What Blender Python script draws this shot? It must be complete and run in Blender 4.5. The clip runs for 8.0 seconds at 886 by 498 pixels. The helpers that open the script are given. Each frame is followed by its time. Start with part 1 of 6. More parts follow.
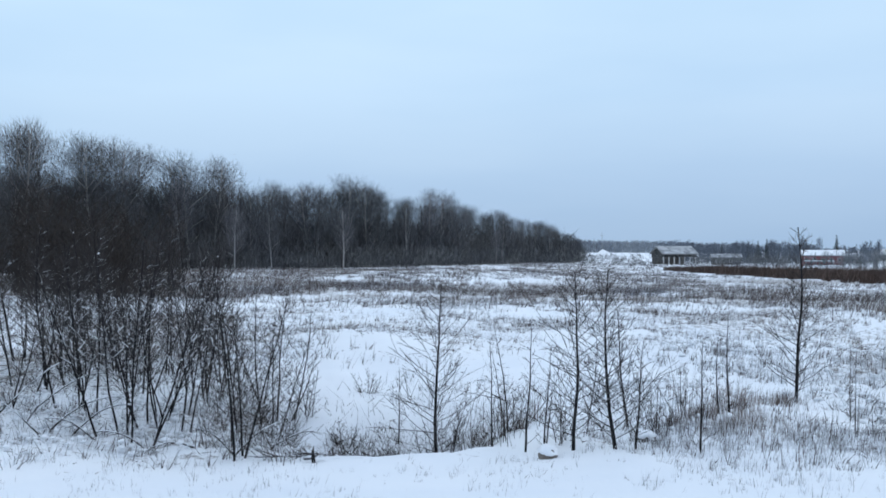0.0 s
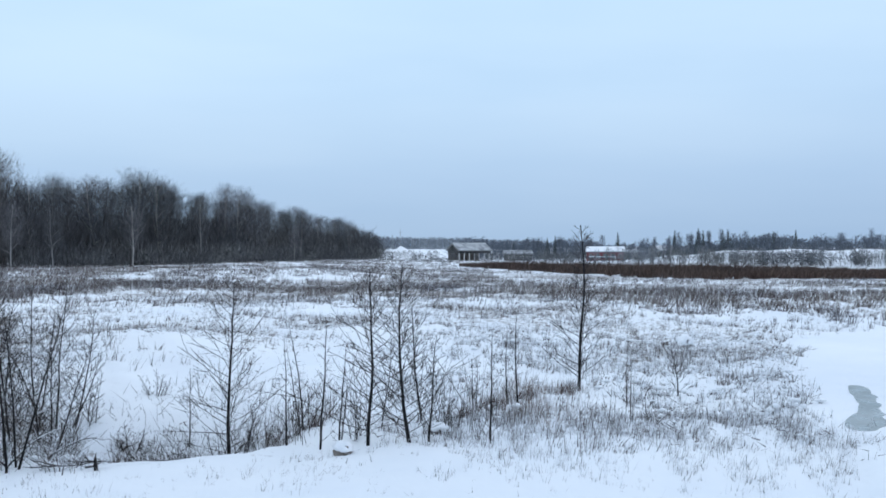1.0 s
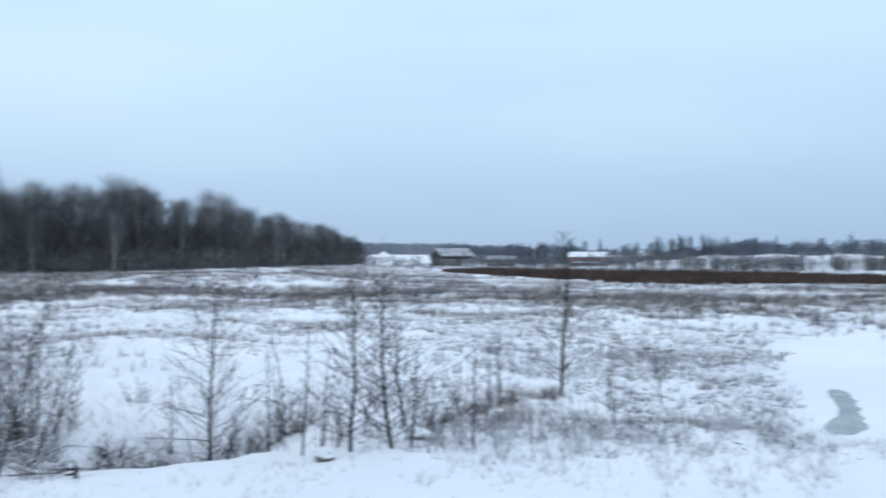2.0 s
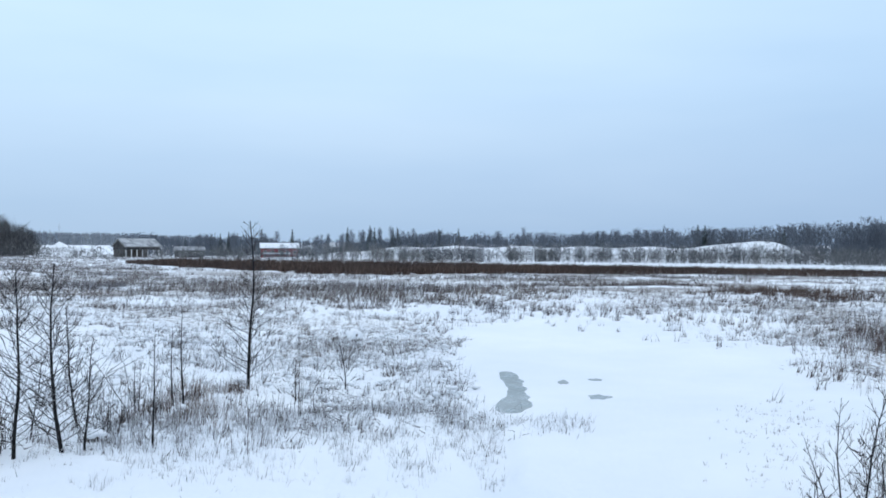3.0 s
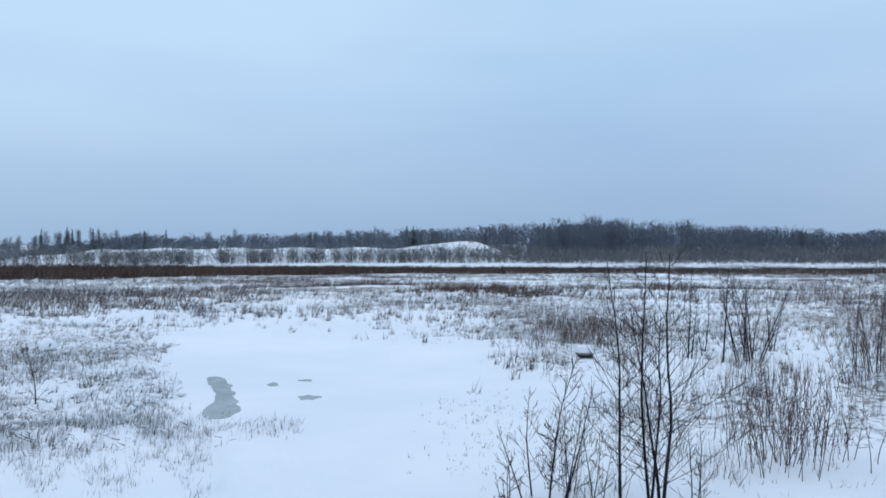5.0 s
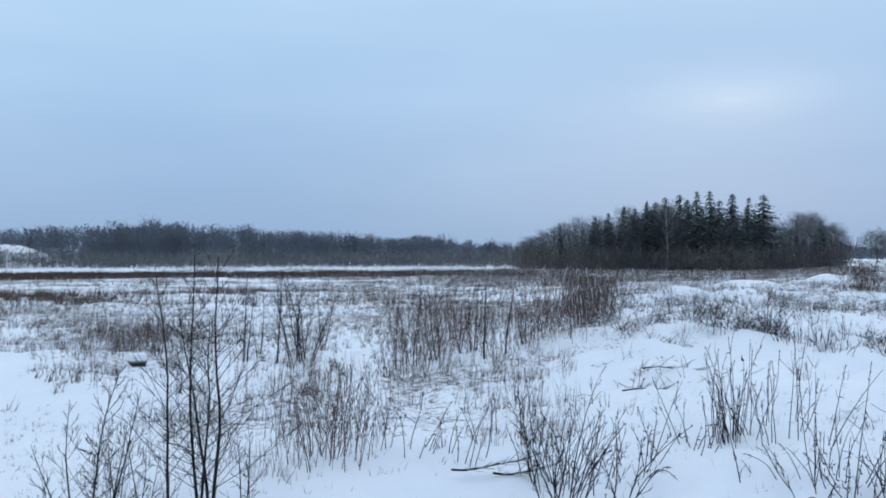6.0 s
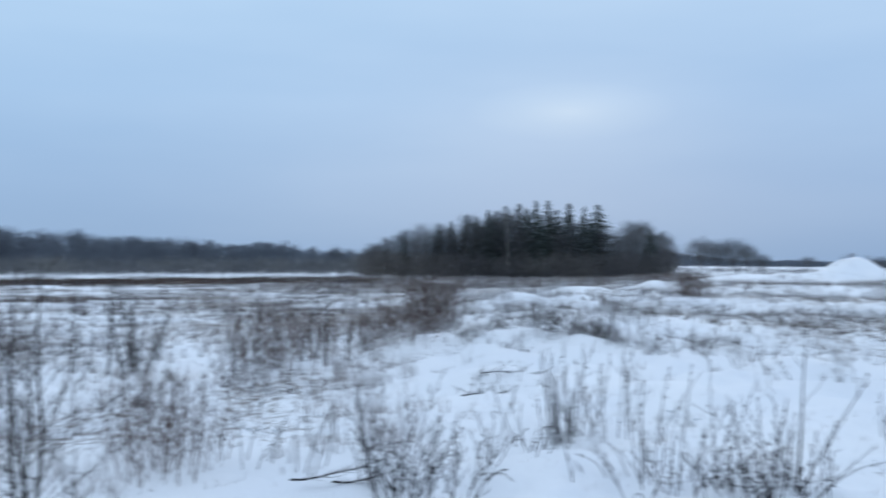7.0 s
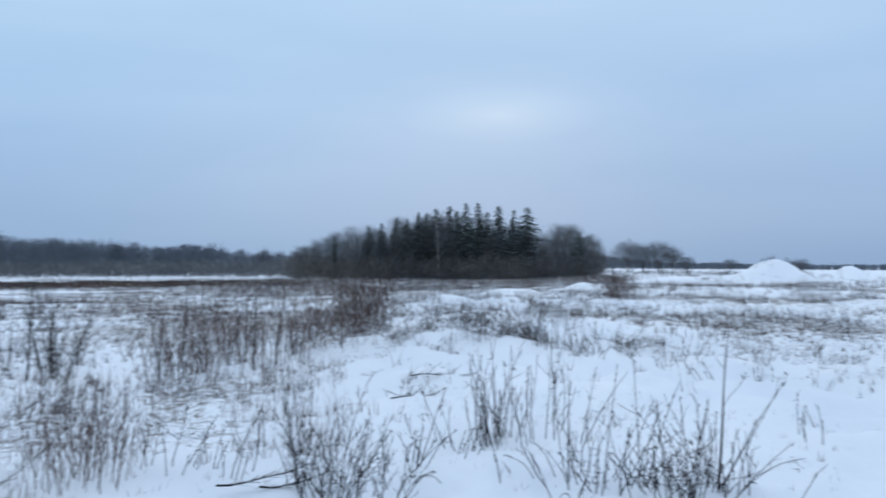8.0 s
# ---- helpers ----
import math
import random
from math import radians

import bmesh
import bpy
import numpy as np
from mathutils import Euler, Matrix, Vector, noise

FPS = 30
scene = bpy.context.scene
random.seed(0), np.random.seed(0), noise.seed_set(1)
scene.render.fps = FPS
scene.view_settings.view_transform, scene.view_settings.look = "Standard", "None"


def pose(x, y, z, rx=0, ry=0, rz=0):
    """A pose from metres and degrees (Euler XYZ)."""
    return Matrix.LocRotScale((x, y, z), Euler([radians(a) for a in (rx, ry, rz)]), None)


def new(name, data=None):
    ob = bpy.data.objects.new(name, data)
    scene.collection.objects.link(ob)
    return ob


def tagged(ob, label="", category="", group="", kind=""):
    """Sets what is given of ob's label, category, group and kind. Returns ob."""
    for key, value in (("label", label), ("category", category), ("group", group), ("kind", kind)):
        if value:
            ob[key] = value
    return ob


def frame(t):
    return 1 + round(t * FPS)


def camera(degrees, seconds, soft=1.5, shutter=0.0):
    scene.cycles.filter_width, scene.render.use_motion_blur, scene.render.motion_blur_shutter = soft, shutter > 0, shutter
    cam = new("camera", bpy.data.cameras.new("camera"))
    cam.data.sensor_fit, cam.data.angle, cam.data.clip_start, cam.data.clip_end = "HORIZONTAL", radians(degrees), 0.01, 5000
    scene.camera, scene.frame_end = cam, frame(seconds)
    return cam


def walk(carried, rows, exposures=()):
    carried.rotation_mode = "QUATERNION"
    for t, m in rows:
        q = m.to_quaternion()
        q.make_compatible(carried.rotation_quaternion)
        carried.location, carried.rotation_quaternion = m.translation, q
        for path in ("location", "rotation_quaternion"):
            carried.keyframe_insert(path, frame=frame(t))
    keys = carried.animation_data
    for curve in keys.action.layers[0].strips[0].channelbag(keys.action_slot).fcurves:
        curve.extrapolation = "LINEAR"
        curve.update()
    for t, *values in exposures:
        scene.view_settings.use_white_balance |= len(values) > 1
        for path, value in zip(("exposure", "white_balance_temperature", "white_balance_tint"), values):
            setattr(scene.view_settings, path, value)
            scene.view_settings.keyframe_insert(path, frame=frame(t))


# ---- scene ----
# The eye turns on an arm of a quarter metre round the one who holds it: seconds, yaw, pitch, roll in degrees.
cam = camera(49.8, 8.0, soft=1.65, shutter=0.5)
ROWS = [
    (0, -0.00, 0.00, -0.06), (0.2, -0.31, -0.03, -0.22), (0.3, -1.53, -0.04, -0.30), (0.4, -4.08, -0.05, -0.38),
    (0.5, -6.81, -0.07, -0.46), (0.6, -9.70, -0.09, -0.37), (0.8, -11.94, -0.14, -0.21), (1, -12.03, -0.19, -0.04),
    (1.2, -11.69, -0.24, -0.07), (1.9, -12.04, 0.09, 0.00), (2, -13.06, 0.14, 0.02), (2.1, -15.10, 0.18, 0.03),
    (2.2, -17.55, 0.23, 0.04), (2.3, -20.84, 0.28, 0.05), (2.4, -24.49, 0.18, -0.08), (2.5, -27.90, 0.09, -0.20),
    (2.6, -29.80, 0.00, -0.21), (2.7, -30.31, -0.08, -0.22), (2.8, -30.82, -0.17, -0.23), (3, -31.37, -0.35, -0.26),
    (3.5, -31.59, -0.34, -0.20), (3.6, -32.96, -0.29, -0.08), (3.7, -35.72, -0.25, 0.05), (3.8, -39.29, -0.20, 0.17),
    (3.9, -42.86, -0.16, 0.29), (4, -45.81, -0.11, 0.41), (4.1, -47.76, -0.49, 0.47), (4.2, -48.71, -0.87, 0.53),
    (5.2, -48.58, -0.07, 0.05), (5.3, -49.44, 0.01, -0.00), (5.4, -51.64, 0.15, 0.18), (5.5, -55.08, 0.28, 0.35),
    (5.6, -59.80, 0.21, 0.29), (5.7, -64.70, 0.14, 0.22), (5.8, -69.60, 0.07, 0.15), (5.9, -72.87, 0.00, 0.08),
    (6, -74.37, -0.07, 0.01), (6.5, -74.64, 0.04, 0.14), (6.6, -74.74, 0.10, 0.08), (6.7, -76.05, 0.17, 0.03),
    (6.8, -78.60, 0.23, -0.02), (6.9, -81.34, 0.29, -0.07), (7, -83.70, 0.36, -0.13), (7.1, -85.32, 0.37, -0.17),
    (7.2, -86.24, 0.38, -0.21), (7.5, -87.18, 0.41, -0.33), (7.9, -87.12, 0.50, -0.17), (8, -87.87, 0.52, -0.13),
]
EYE, ARM = 2.5, 0.25
walk(cam, [(t, pose(-ARM * math.sin(radians(w)), ARM * math.cos(radians(w)), EYE, 90 + p, r, w)) for t, w, p, r in ROWS],
     exposures=[(0.0, 0.02, 6600, 10), (1.2, 0.07, 6650, 10), (2.4, 0.14, 6760, 10), (3.1, 0.16, 6760, 10), (3.45, -0.07, 6540, 10), (5.5, -0.06, 6480, 10), (6.5, -0.12, 6410, 10), (8.0, -0.11, 6420, 10)])

# ---- light: an overcast winter sky with a low sun behind the cloud ----
SUN_AZ, SUN_EL = -91.3, 8.5
sun_way = Vector((-math.sin(radians(SUN_AZ)) * math.cos(radians(SUN_EL)), math.cos(radians(SUN_AZ)) * math.cos(radians(SUN_EL)), math.sin(radians(SUN_EL))))
sun_data = bpy.data.lights.new("sun", "SUN")
sun_data.energy, sun_data.angle, sun_data.color = 0.5, radians(25), (1.0, 0.95, 0.88)
sun = new("sun", sun_data)
sun.rotation_euler = sun_way.to_track_quat("Z", "Y").to_euler()

world = bpy.data.worlds.new("winter_sky")
scene.world = world
world.use_nodes = True
wt = world.node_tree
wt.nodes.clear()


def node(tree, kind, **values):
    n = tree.nodes.new(kind)
    for k, v in values.items():
        n.inputs[k.replace("_", " ")].default_value = v
    return n


def ramp(tree, source, stops):
    n = tree.nodes.new("ShaderNodeValToRGB")
    el = n.color_ramp.elements
    while len(el) < len(stops):
        el.new(0.5)
    for e, (p, c) in zip(el, stops):
        e.position, e.color = p, (*c, 1.0)
    tree.links.new(source, n.inputs[0])
    return n.outputs[0]


def maths(tree, op, a, b=None):
    n = tree.nodes.new("ShaderNodeMath")
    n.operation = op
    for i, v in enumerate((a, b)):
        if v is None:
            continue
        if isinstance(v, (int, float)):
            n.inputs[i].default_value = v
        else:
            tree.links.new(v, n.inputs[i])
    return n.outputs[0]


def mix(tree, fac, a, b, blend="MIX"):
    n = tree.nodes.new("ShaderNodeMix")
    n.data_type, n.blend_type = "RGBA", blend
    for sock, v in ((n.inputs[0], fac), (n.inputs[6], a), (n.inputs[7], b)):
        if isinstance(v, (int, float)):
            sock.default_value = v
        elif isinstance(v, tuple):
            sock.default_value = (*v, 1.0)
        else:
            tree.links.new(v, sock)
    return n.outputs[2]


sky = wt.nodes.new("ShaderNodeTexSky")
sky.sky_type, sky.sun_disc = "NISHITA", False
sky.sun_elevation, sky.sun_rotation = radians(SUN_EL), radians(-SUN_AZ)
sky.dust_density, sky.ozone_density = 4.0, 2.0
coords = wt.nodes.new("ShaderNodeTexCoord").outputs["Generated"]
xyz = wt.nodes.new("ShaderNodeSeparateXYZ")
wt.links.new(coords, xyz.inputs[0])
layer = ramp(wt, xyz.outputs[2], [(0.0, (0.363, 0.52, 0.735)), (0.07, (0.405, 0.585, 0.825)), (0.16, (0.49, 0.70, 0.95)), (0.30, (0.56, 0.785, 1.02)), (0.5, (0.72, 0.91, 1.15)), (1.0, (0.87, 1.05, 1.30))])
stretch = node(wt, "ShaderNodeMapping", Scale=(1.0, 1.0, 4.5))
wt.links.new(coords, stretch.inputs[0])
clouds = node(wt, "ShaderNodeTexNoise", Scale=1.7, Detail=4.0, Roughness=0.45)
wt.links.new(stretch.outputs[0], clouds.inputs[0])
layer = mix(wt, 1.0, layer, ramp(wt, clouds.outputs[0], [(0.32, (0.90, 0.93, 0.96)), (0.68, (1.10, 1.06, 1.03))]), "MULTIPLY")
# the cloud is thinner towards the north-west
toward = wt.nodes.new("ShaderNodeVectorMath")
toward.operation = "DOT_PRODUCT"
wt.links.new(coords, toward.inputs[0])
toward.inputs[1].default_value = (-0.45, 0.85, 0.25)
layer = mix(wt, 1.0, layer, ramp(wt, maths(wt, "MULTIPLY_ADD", toward.outputs[1], 0.5), [(0.0, (0.82, 0.84, 0.90)), (1.0, (1.06, 1.05, 1.03))]), "MULTIPLY")
glow = wt.nodes.new("ShaderNodeVectorMath")
glow.operation = "DISTANCE"
flat_sun = wt.nodes.new("ShaderNodeVectorMath")
flat_sun.operation = "MULTIPLY"
flat_sun.inputs[1].default_value = (1.0, 1.0, 3.6)
wt.links.new(coords, flat_sun.inputs[0])
wt.links.new(flat_sun.outputs[0], glow.inputs[0])
glow.inputs[1].default_value = (sun_way.x, sun_way.y, 3.6 * sun_way.z)
halo = ramp(wt, glow.outputs[1], [(0.0, (0.16, 0.14, 0.08)), (0.05, (0.085, 0.075, 0.045)), (0.11, (0.02, 0.016, 0.01)), (0.22, (0.0, 0.0, 0.0))])
layer = mix(wt, 1.0, layer, halo, "ADD")
layer = mix(wt, 0.0012, layer, sky.outputs[0], "ADD")
back = wt.nodes.new("ShaderNodeBackground")
back.inputs[1].default_value = 1.0
wt.links.new(layer, back.inputs[0])
wt.links.new(back.outputs[0], wt.nodes.new("ShaderNodeOutputWorld").inputs[0])


# ---- materials ----
def surface(name, rough=0.9, metal=0.0):
    m = bpy.data.materials.new(name)
    m.use_nodes = True
    t = m.node_tree
    b = t.nodes["Principled BSDF"]
    b.inputs["Roughness"].default_value, b.inputs["Metallic"].default_value = rough, metal
    return m, t, b


def noise_out(t, scale, detail=4.0, rough=0.6, stretch_z=1.0, world_space=False):
    src = t.nodes.new("ShaderNodeNewGeometry").outputs["Position"] if world_space else t.nodes.new("ShaderNodeTexCoord").outputs["Object"]
    if stretch_z != 1.0:
        mp = node(t, "ShaderNodeMapping", Scale=(1.0, 1.0, stretch_z))
        t.links.new(src, mp.inputs[0])
        src = mp.outputs[0]
    n = node(t, "ShaderNodeTexNoise", Scale=scale, Detail=detail, Roughness=rough)
    t.links.new(src, n.inputs[0])
    return n.outputs[0]


def bump(t, b, height, strength, distance):
    n = node(t, "ShaderNodeBump", Strength=strength, Distance=distance)
    t.links.new(height, n.inputs["Height"])
    t.links.new(n.outputs[0], b.inputs["Normal"])


def snowed(t, colour, low=0.35, high=0.75, scale=6.0):
    """Lays snow on what faces up, in broken patches."""
    up = t.nodes.new("ShaderNodeSeparateXYZ")
    t.links.new(t.nodes.new("ShaderNodeNewGeometry").outputs["Normal"], up.inputs[0])
    patch = maths(t, "MULTIPLY_ADD", noise_out(t, scale, 2.0, world_space=True), 1.0)
    patch.node.inputs[2].default_value = -0.5
    amount = ramp(t, maths(t, "ADD", up.outputs[2], patch), [(low, (0, 0, 0)), (high, (1, 1, 1))])
    return mix(t, amount, colour, (0.84, 0.86, 0.88))


def wood_like(name, dark, light, scale, rough=0.9, stretch_z=0.25, snow=None, relief=0.4):
    m, t, b = surface(name, rough)
    c = ramp(t, noise_out(t, scale, 5.0, 0.65, stretch_z), [(0.3, dark), (0.72, light)])
    vary = ramp(t, t.nodes.new("ShaderNodeObjectInfo").outputs["Random"], [(0.0, (0.75, 0.75, 0.78)), (1.0, (1.2, 1.17, 1.12))])
    c = mix(t, 1.0, c, vary, "MULTIPLY")
    if snow:
        c = snowed(t, c, *snow)
    t.links.new(c, b.inputs["Base Color"])
    bump(t, b, noise_out(t, scale * 3, 4.0, 0.7, stretch_z), relief, 0.01)
    return m


def blades(name, stops, rough=0.85, patch=None, vary=None):
    """Dry blades and fine twigs: each island has its own shade."""
    m, t, b = surface(name, rough)
    c = ramp(t, t.nodes.new("ShaderNodeNewGeometry").outputs["Random Per Island"], stops)
    if patch:
        c = mix(t, 1.0, c, ramp(t, noise_out(t, patch, 3.0, 0.6, world_space=True), [(0.35, (0.65, 0.66, 0.7)), (0.65, (1.25, 1.2, 1.1))]), "MULTIPLY")
    if vary:
        c = mix(t, 1.0, c, ramp(t, t.nodes.new("ShaderNodeObjectInfo").outputs["Random"], vary), "MULTIPLY")
    t.links.new(c, b.inputs["Base Color"])
    return m


TREE_TONES = [(0.0, (0.75, 0.8, 0.8)), (0.35, (1.05, 1.0, 0.95)), (0.6, (0.85, 0.95, 1.0)), (0.85, (1.25, 1.2, 1.2)), (1.0, (1.7, 1.7, 1.75))]


def make_snow():
    m, t, b = surface("snow", 0.75)
    wide = ramp(t, noise_out(t, 0.22, 5.0, 0.6, world_space=True), [(0.3, (0.80, 0.83, 0.87)), (0.7, (0.90, 0.91, 0.92))])
    # litter shows through on the sides of the hummocks, where snow slides off
    up = t.nodes.new("ShaderNodeSeparateXYZ")
    t.links.new(t.nodes.new("ShaderNodeNewGeometry").outputs["Normal"], up.inputs[0])
    cover = t.nodes.new("ShaderNodeAttribute")
    cover.attribute_name = "litter"
    loose = maths(t, "MULTIPLY", cover.outputs["Fac"], 0.33)
    steep = maths(t, "MULTIPLY", maths(t, "SUBTRACT", 1.0, up.outputs[2]), 0.25)
    where = maths(t, "ADD", maths(t, "ADD", noise_out(t, 4.2, 8.0, 0.8, world_space=True), loose), steep)
    where = ramp(t, where, [(0.70, (0, 0, 0)), (0.80, (0.9, 0.9, 0.9))])
    litter = mix(t, noise_out(t, 9.0, 3.0, world_space=True), (0.07, 0.052, 0.042), (0.26, 0.215, 0.18))
    t.links.new(mix(t, where, wide, litter), b.inputs["Base Color"])
    bump(t, b, noise_out(t, 5.0, 8.0, 0.7, world_space=True), 0.5, 0.08)
    b.inputs["Specular IOR Level"].default_value = 0.25
    return m


SNOW = make_snow()


def make_cap_snow():
    m, t, b = surface("snow_cap", 0.8)
    t.links.new(ramp(t, noise_out(t, 7.0, 5.0), [(0.3, (0.80, 0.82, 0.85)), (0.7, (0.90, 0.91, 0.92))]), b.inputs["Base Color"])
    bump(t, b, noise_out(t, 18.0, 5.0), 0.4, 0.02)
    return m


CAP = make_cap_snow()
BARK = wood_like("alder_bark", (0.007, 0.006, 0.007), (0.028, 0.025, 0.026), 22.0, snow=(0.75, 1.05, 5.0))
BARK.node_tree.nodes["Principled BSDF"].inputs["Specular IOR Level"].default_value = 0.15
TWIG = wood_like("alder_twig", (0.016, 0.013, 0.013), (0.060, 0.050, 0.047), 14.0, snow=(0.9, 1.15, 4.0))
LADEN = wood_like("snowy_twig", (0.016, 0.013, 0.013), (0.060, 0.050, 0.047), 14.0, snow=(0.70, 0.95, 5.0))
WILLOW = wood_like("willow_twig", (0.045, 0.025, 0.021), (0.15, 0.088, 0.072), 12.0, snow=(0.8, 1.05, 4.0))
WITHY = blades("fine_willow_twigs", [(0.0, (0.036, 0.025, 0.019)), (0.8, (0.125, 0.082, 0.072)), (0.93, (0.2, 0.148, 0.135)), (0.95, (0.7, 0.72, 0.75)), (1.0, (0.82, 0.84, 0.86))])
HUSK = blades("dry_husk", [(0.0, (0.016, 0.013, 0.014)), (0.75, (0.055, 0.044, 0.043)), (0.92, (0.12, 0.10, 0.095)), (0.95, (0.75, 0.77, 0.8)), (1.0, (0.82, 0.84, 0.86))])
STALK = wood_like("dry_stalk", (0.010, 0.0092, 0.0118), (0.033, 0.030, 0.038), 30.0, snow=(0.78, 1.05, 6.0))
STALK.node_tree.nodes["Principled BSDF"].inputs["Specular IOR Level"].default_value = 0.2
TRUNK = wood_like("grey_bark", (0.030, 0.028, 0.027), (0.11, 0.10, 0.095), 3.0)
BIRCH = wood_like("birch_bark", (0.2, 0.195, 0.19), (0.72, 0.70, 0.67), 1.4, stretch_z=1.6)
CROWN = blades("bare_crown", [(0.0, (0.039, 0.040, 0.043)), (0.7, (0.074, 0.076, 0.081)), (0.92, (0.112, 0.116, 0.123)), (1.0, (0.2, 0.2, 0.21))], vary=TREE_TONES)
BIRCH_CROWN = blades("birch_crown", [(0.0, (0.045, 0.043, 0.045)), (0.75, (0.095, 0.092, 0.096)), (1.0, (0.20, 0.205, 0.215))], vary=TREE_TONES)
# Needle green is lightened to hold the haze over the copse.
NEEDLES = blades("spruce_needles", [(0.0, (0.022, 0.033, 0.030)), (0.8, (0.046, 0.064, 0.056)), (1.0, (0.20, 0.23, 0.24))])
# Distance haze is mixed into the colour of these far trees.
HAZED_FARWOOD = blades("far_woods", [(0.0, (0.082, 0.095, 0.116)), (0.8, (0.118, 0.134, 0.160)), (1.0, (0.150, 0.167, 0.196))], vary=[(0.0, (0.93, 0.94, 0.96)), (1.0, (1.06, 1.05, 1.03))])
# Paler still: the ridge's blue haze is put into its colour.
HAZE_RIDGE = blades("hazed_ridge_woods", [(0.0, (0.15, 0.175, 0.21)), (0.8, (0.25, 0.28, 0.32)), (1.0, (0.44, 0.47, 0.51))], patch=0.01)
SCRUB = blades("scrub_twigs", [(0.0, (0.05, 0.046, 0.048)), (0.75, (0.12, 0.112, 0.112)), (1.0, (0.26, 0.265, 0.275))])
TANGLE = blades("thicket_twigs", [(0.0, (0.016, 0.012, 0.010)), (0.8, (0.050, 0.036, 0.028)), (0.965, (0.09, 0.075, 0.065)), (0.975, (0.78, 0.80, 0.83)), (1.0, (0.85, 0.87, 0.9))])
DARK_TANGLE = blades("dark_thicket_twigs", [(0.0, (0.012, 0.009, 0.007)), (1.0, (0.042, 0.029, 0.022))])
BRUSH = blades("undergrowth", [(0.0, (0.054, 0.054, 0.057)), (0.8, (0.096, 0.097, 0.101)), (1.0, (0.15, 0.152, 0.158))], patch=0.08)
# Undergrowth tone raised, with the copse's distance haze in the colour.
COPSE_BRUSH = blades("copse_undergrowth", [(0.0, (0.070, 0.067, 0.068)), (0.8, (0.118, 0.111, 0.111)), (1.0, (0.16, 0.153, 0.155))], patch=0.05)
GRASS = blades("dry_grass", [(0.0, (0.045, 0.035, 0.035)), (0.6, (0.120, 0.095, 0.092)), (0.80, (0.225, 0.188, 0.180)), (0.87, (0.65, 0.67, 0.69)), (1.0, (0.82, 0.84, 0.86))], patch=0.12)
FROSTED = blades("frosted_grass", [(0.0, (0.05, 0.043, 0.042)), (0.32, (0.17, 0.148, 0.14)), (0.42, (0.55, 0.55, 0.55)), (0.6, (0.80, 0.82, 0.85)), (1.0, (0.88, 0.89, 0.91))])
TAN = blades("tan_grass", [(0.0, (0.10, 0.075, 0.062)), (0.5, (0.26, 0.205, 0.175)), (0.7, (0.42, 0.36, 0.32)), (0.8, (0.78, 0.79, 0.81)), (1.0, (0.86, 0.87, 0.89))])
REED = blades("reeds", [(0.0, (0.035, 0.021, 0.017)), (0.7, (0.082, 0.049, 0.039)), (1.0, (0.17, 0.125, 0.102))], patch=0.04)


RIME_BRUSH = blades("rimed_undergrowth", [(0.0, (0.075, 0.078, 0.082)), (0.8, (0.150, 0.155, 0.162)), (1.0, (0.26, 0.268, 0.28))], patch=0.06)
RIME_CROWN = blades("rimed_crown", [(0.0, (0.10, 0.11, 0.12)), (0.6, (0.21, 0.225, 0.24)), (1.0, (0.46, 0.48, 0.51))], vary=TREE_TONES)
DARK_PLANK = wood_like("dark_planks", (0.030, 0.029, 0.029), (0.10, 0.096, 0.092), 1.2, stretch_z=0.2)


def make_ice():
    m, t, b = surface("grey_ice", 0.25)
    c = ramp(t, noise_out(t, 1.3, 5.0, 0.6, world_space=True), [(0.3, (0.20, 0.235, 0.235)), (0.7, (0.32, 0.35, 0.35))])
    t.links.new(c, b.inputs["Base Color"])
    t.links.new(ramp(t, noise_out(t, 4.0, 4.0, world_space=True), [(0.3, (0.15, 0.15, 0.15)), (0.7, (0.5, 0.5, 0.5))]), b.inputs["Roughness"])
    bump(t, b, noise_out(t, 6.0, 4.0, world_space=True), 0.15, 0.02)
    return m


ICE = make_ice()
STONE = wood_like("field_stone", (0.09, 0.075, 0.065), (0.27, 0.24, 0.21), 7.0, stretch_z=1.0)
DARK_EARTH = wood_like("dark_earth", (0.025, 0.019, 0.016), (0.085, 0.066, 0.056), 8.0, stretch_z=1.0)
CONCRETE = wood_like("concrete", (0.10, 0.10, 0.10), (0.26, 0.26, 0.25), 9.0, stretch_z=1.0)
PLANK = wood_like("weathered_planks", (0.09, 0.085, 0.08), (0.24, 0.23, 0.22), 1.2, stretch_z=0.2)
RED_WALL = wood_like("red_painted_wall", (0.22, 0.035, 0.04), (0.36, 0.07, 0.07), 0.8)
PALE_WALL = wood_like("pale_plaster", (0.50, 0.50, 0.49), (0.68, 0.68, 0.66), 0.8)
DARK = wood_like("dark_opening_and_shadow", (0.012, 0.012, 0.014), (0.03, 0.03, 0.032), 2.0)
THIN_SNOW = wood_like("patchy_roof_snow", (0.12, 0.13, 0.14), (0.5, 0.52, 0.55), 0.45, stretch_z=1.0)
STEEL = wood_like("galvanised_steel", (0.16, 0.165, 0.17), (0.30, 0.305, 0.31), 2.0, rough=0.5)

# ---- ground ----
def smooth(v, a, b):
    s = np.clip((v - a) / (b - a), 0.0, 1.0)
    return s * s * (3.0 - 2.0 * s)


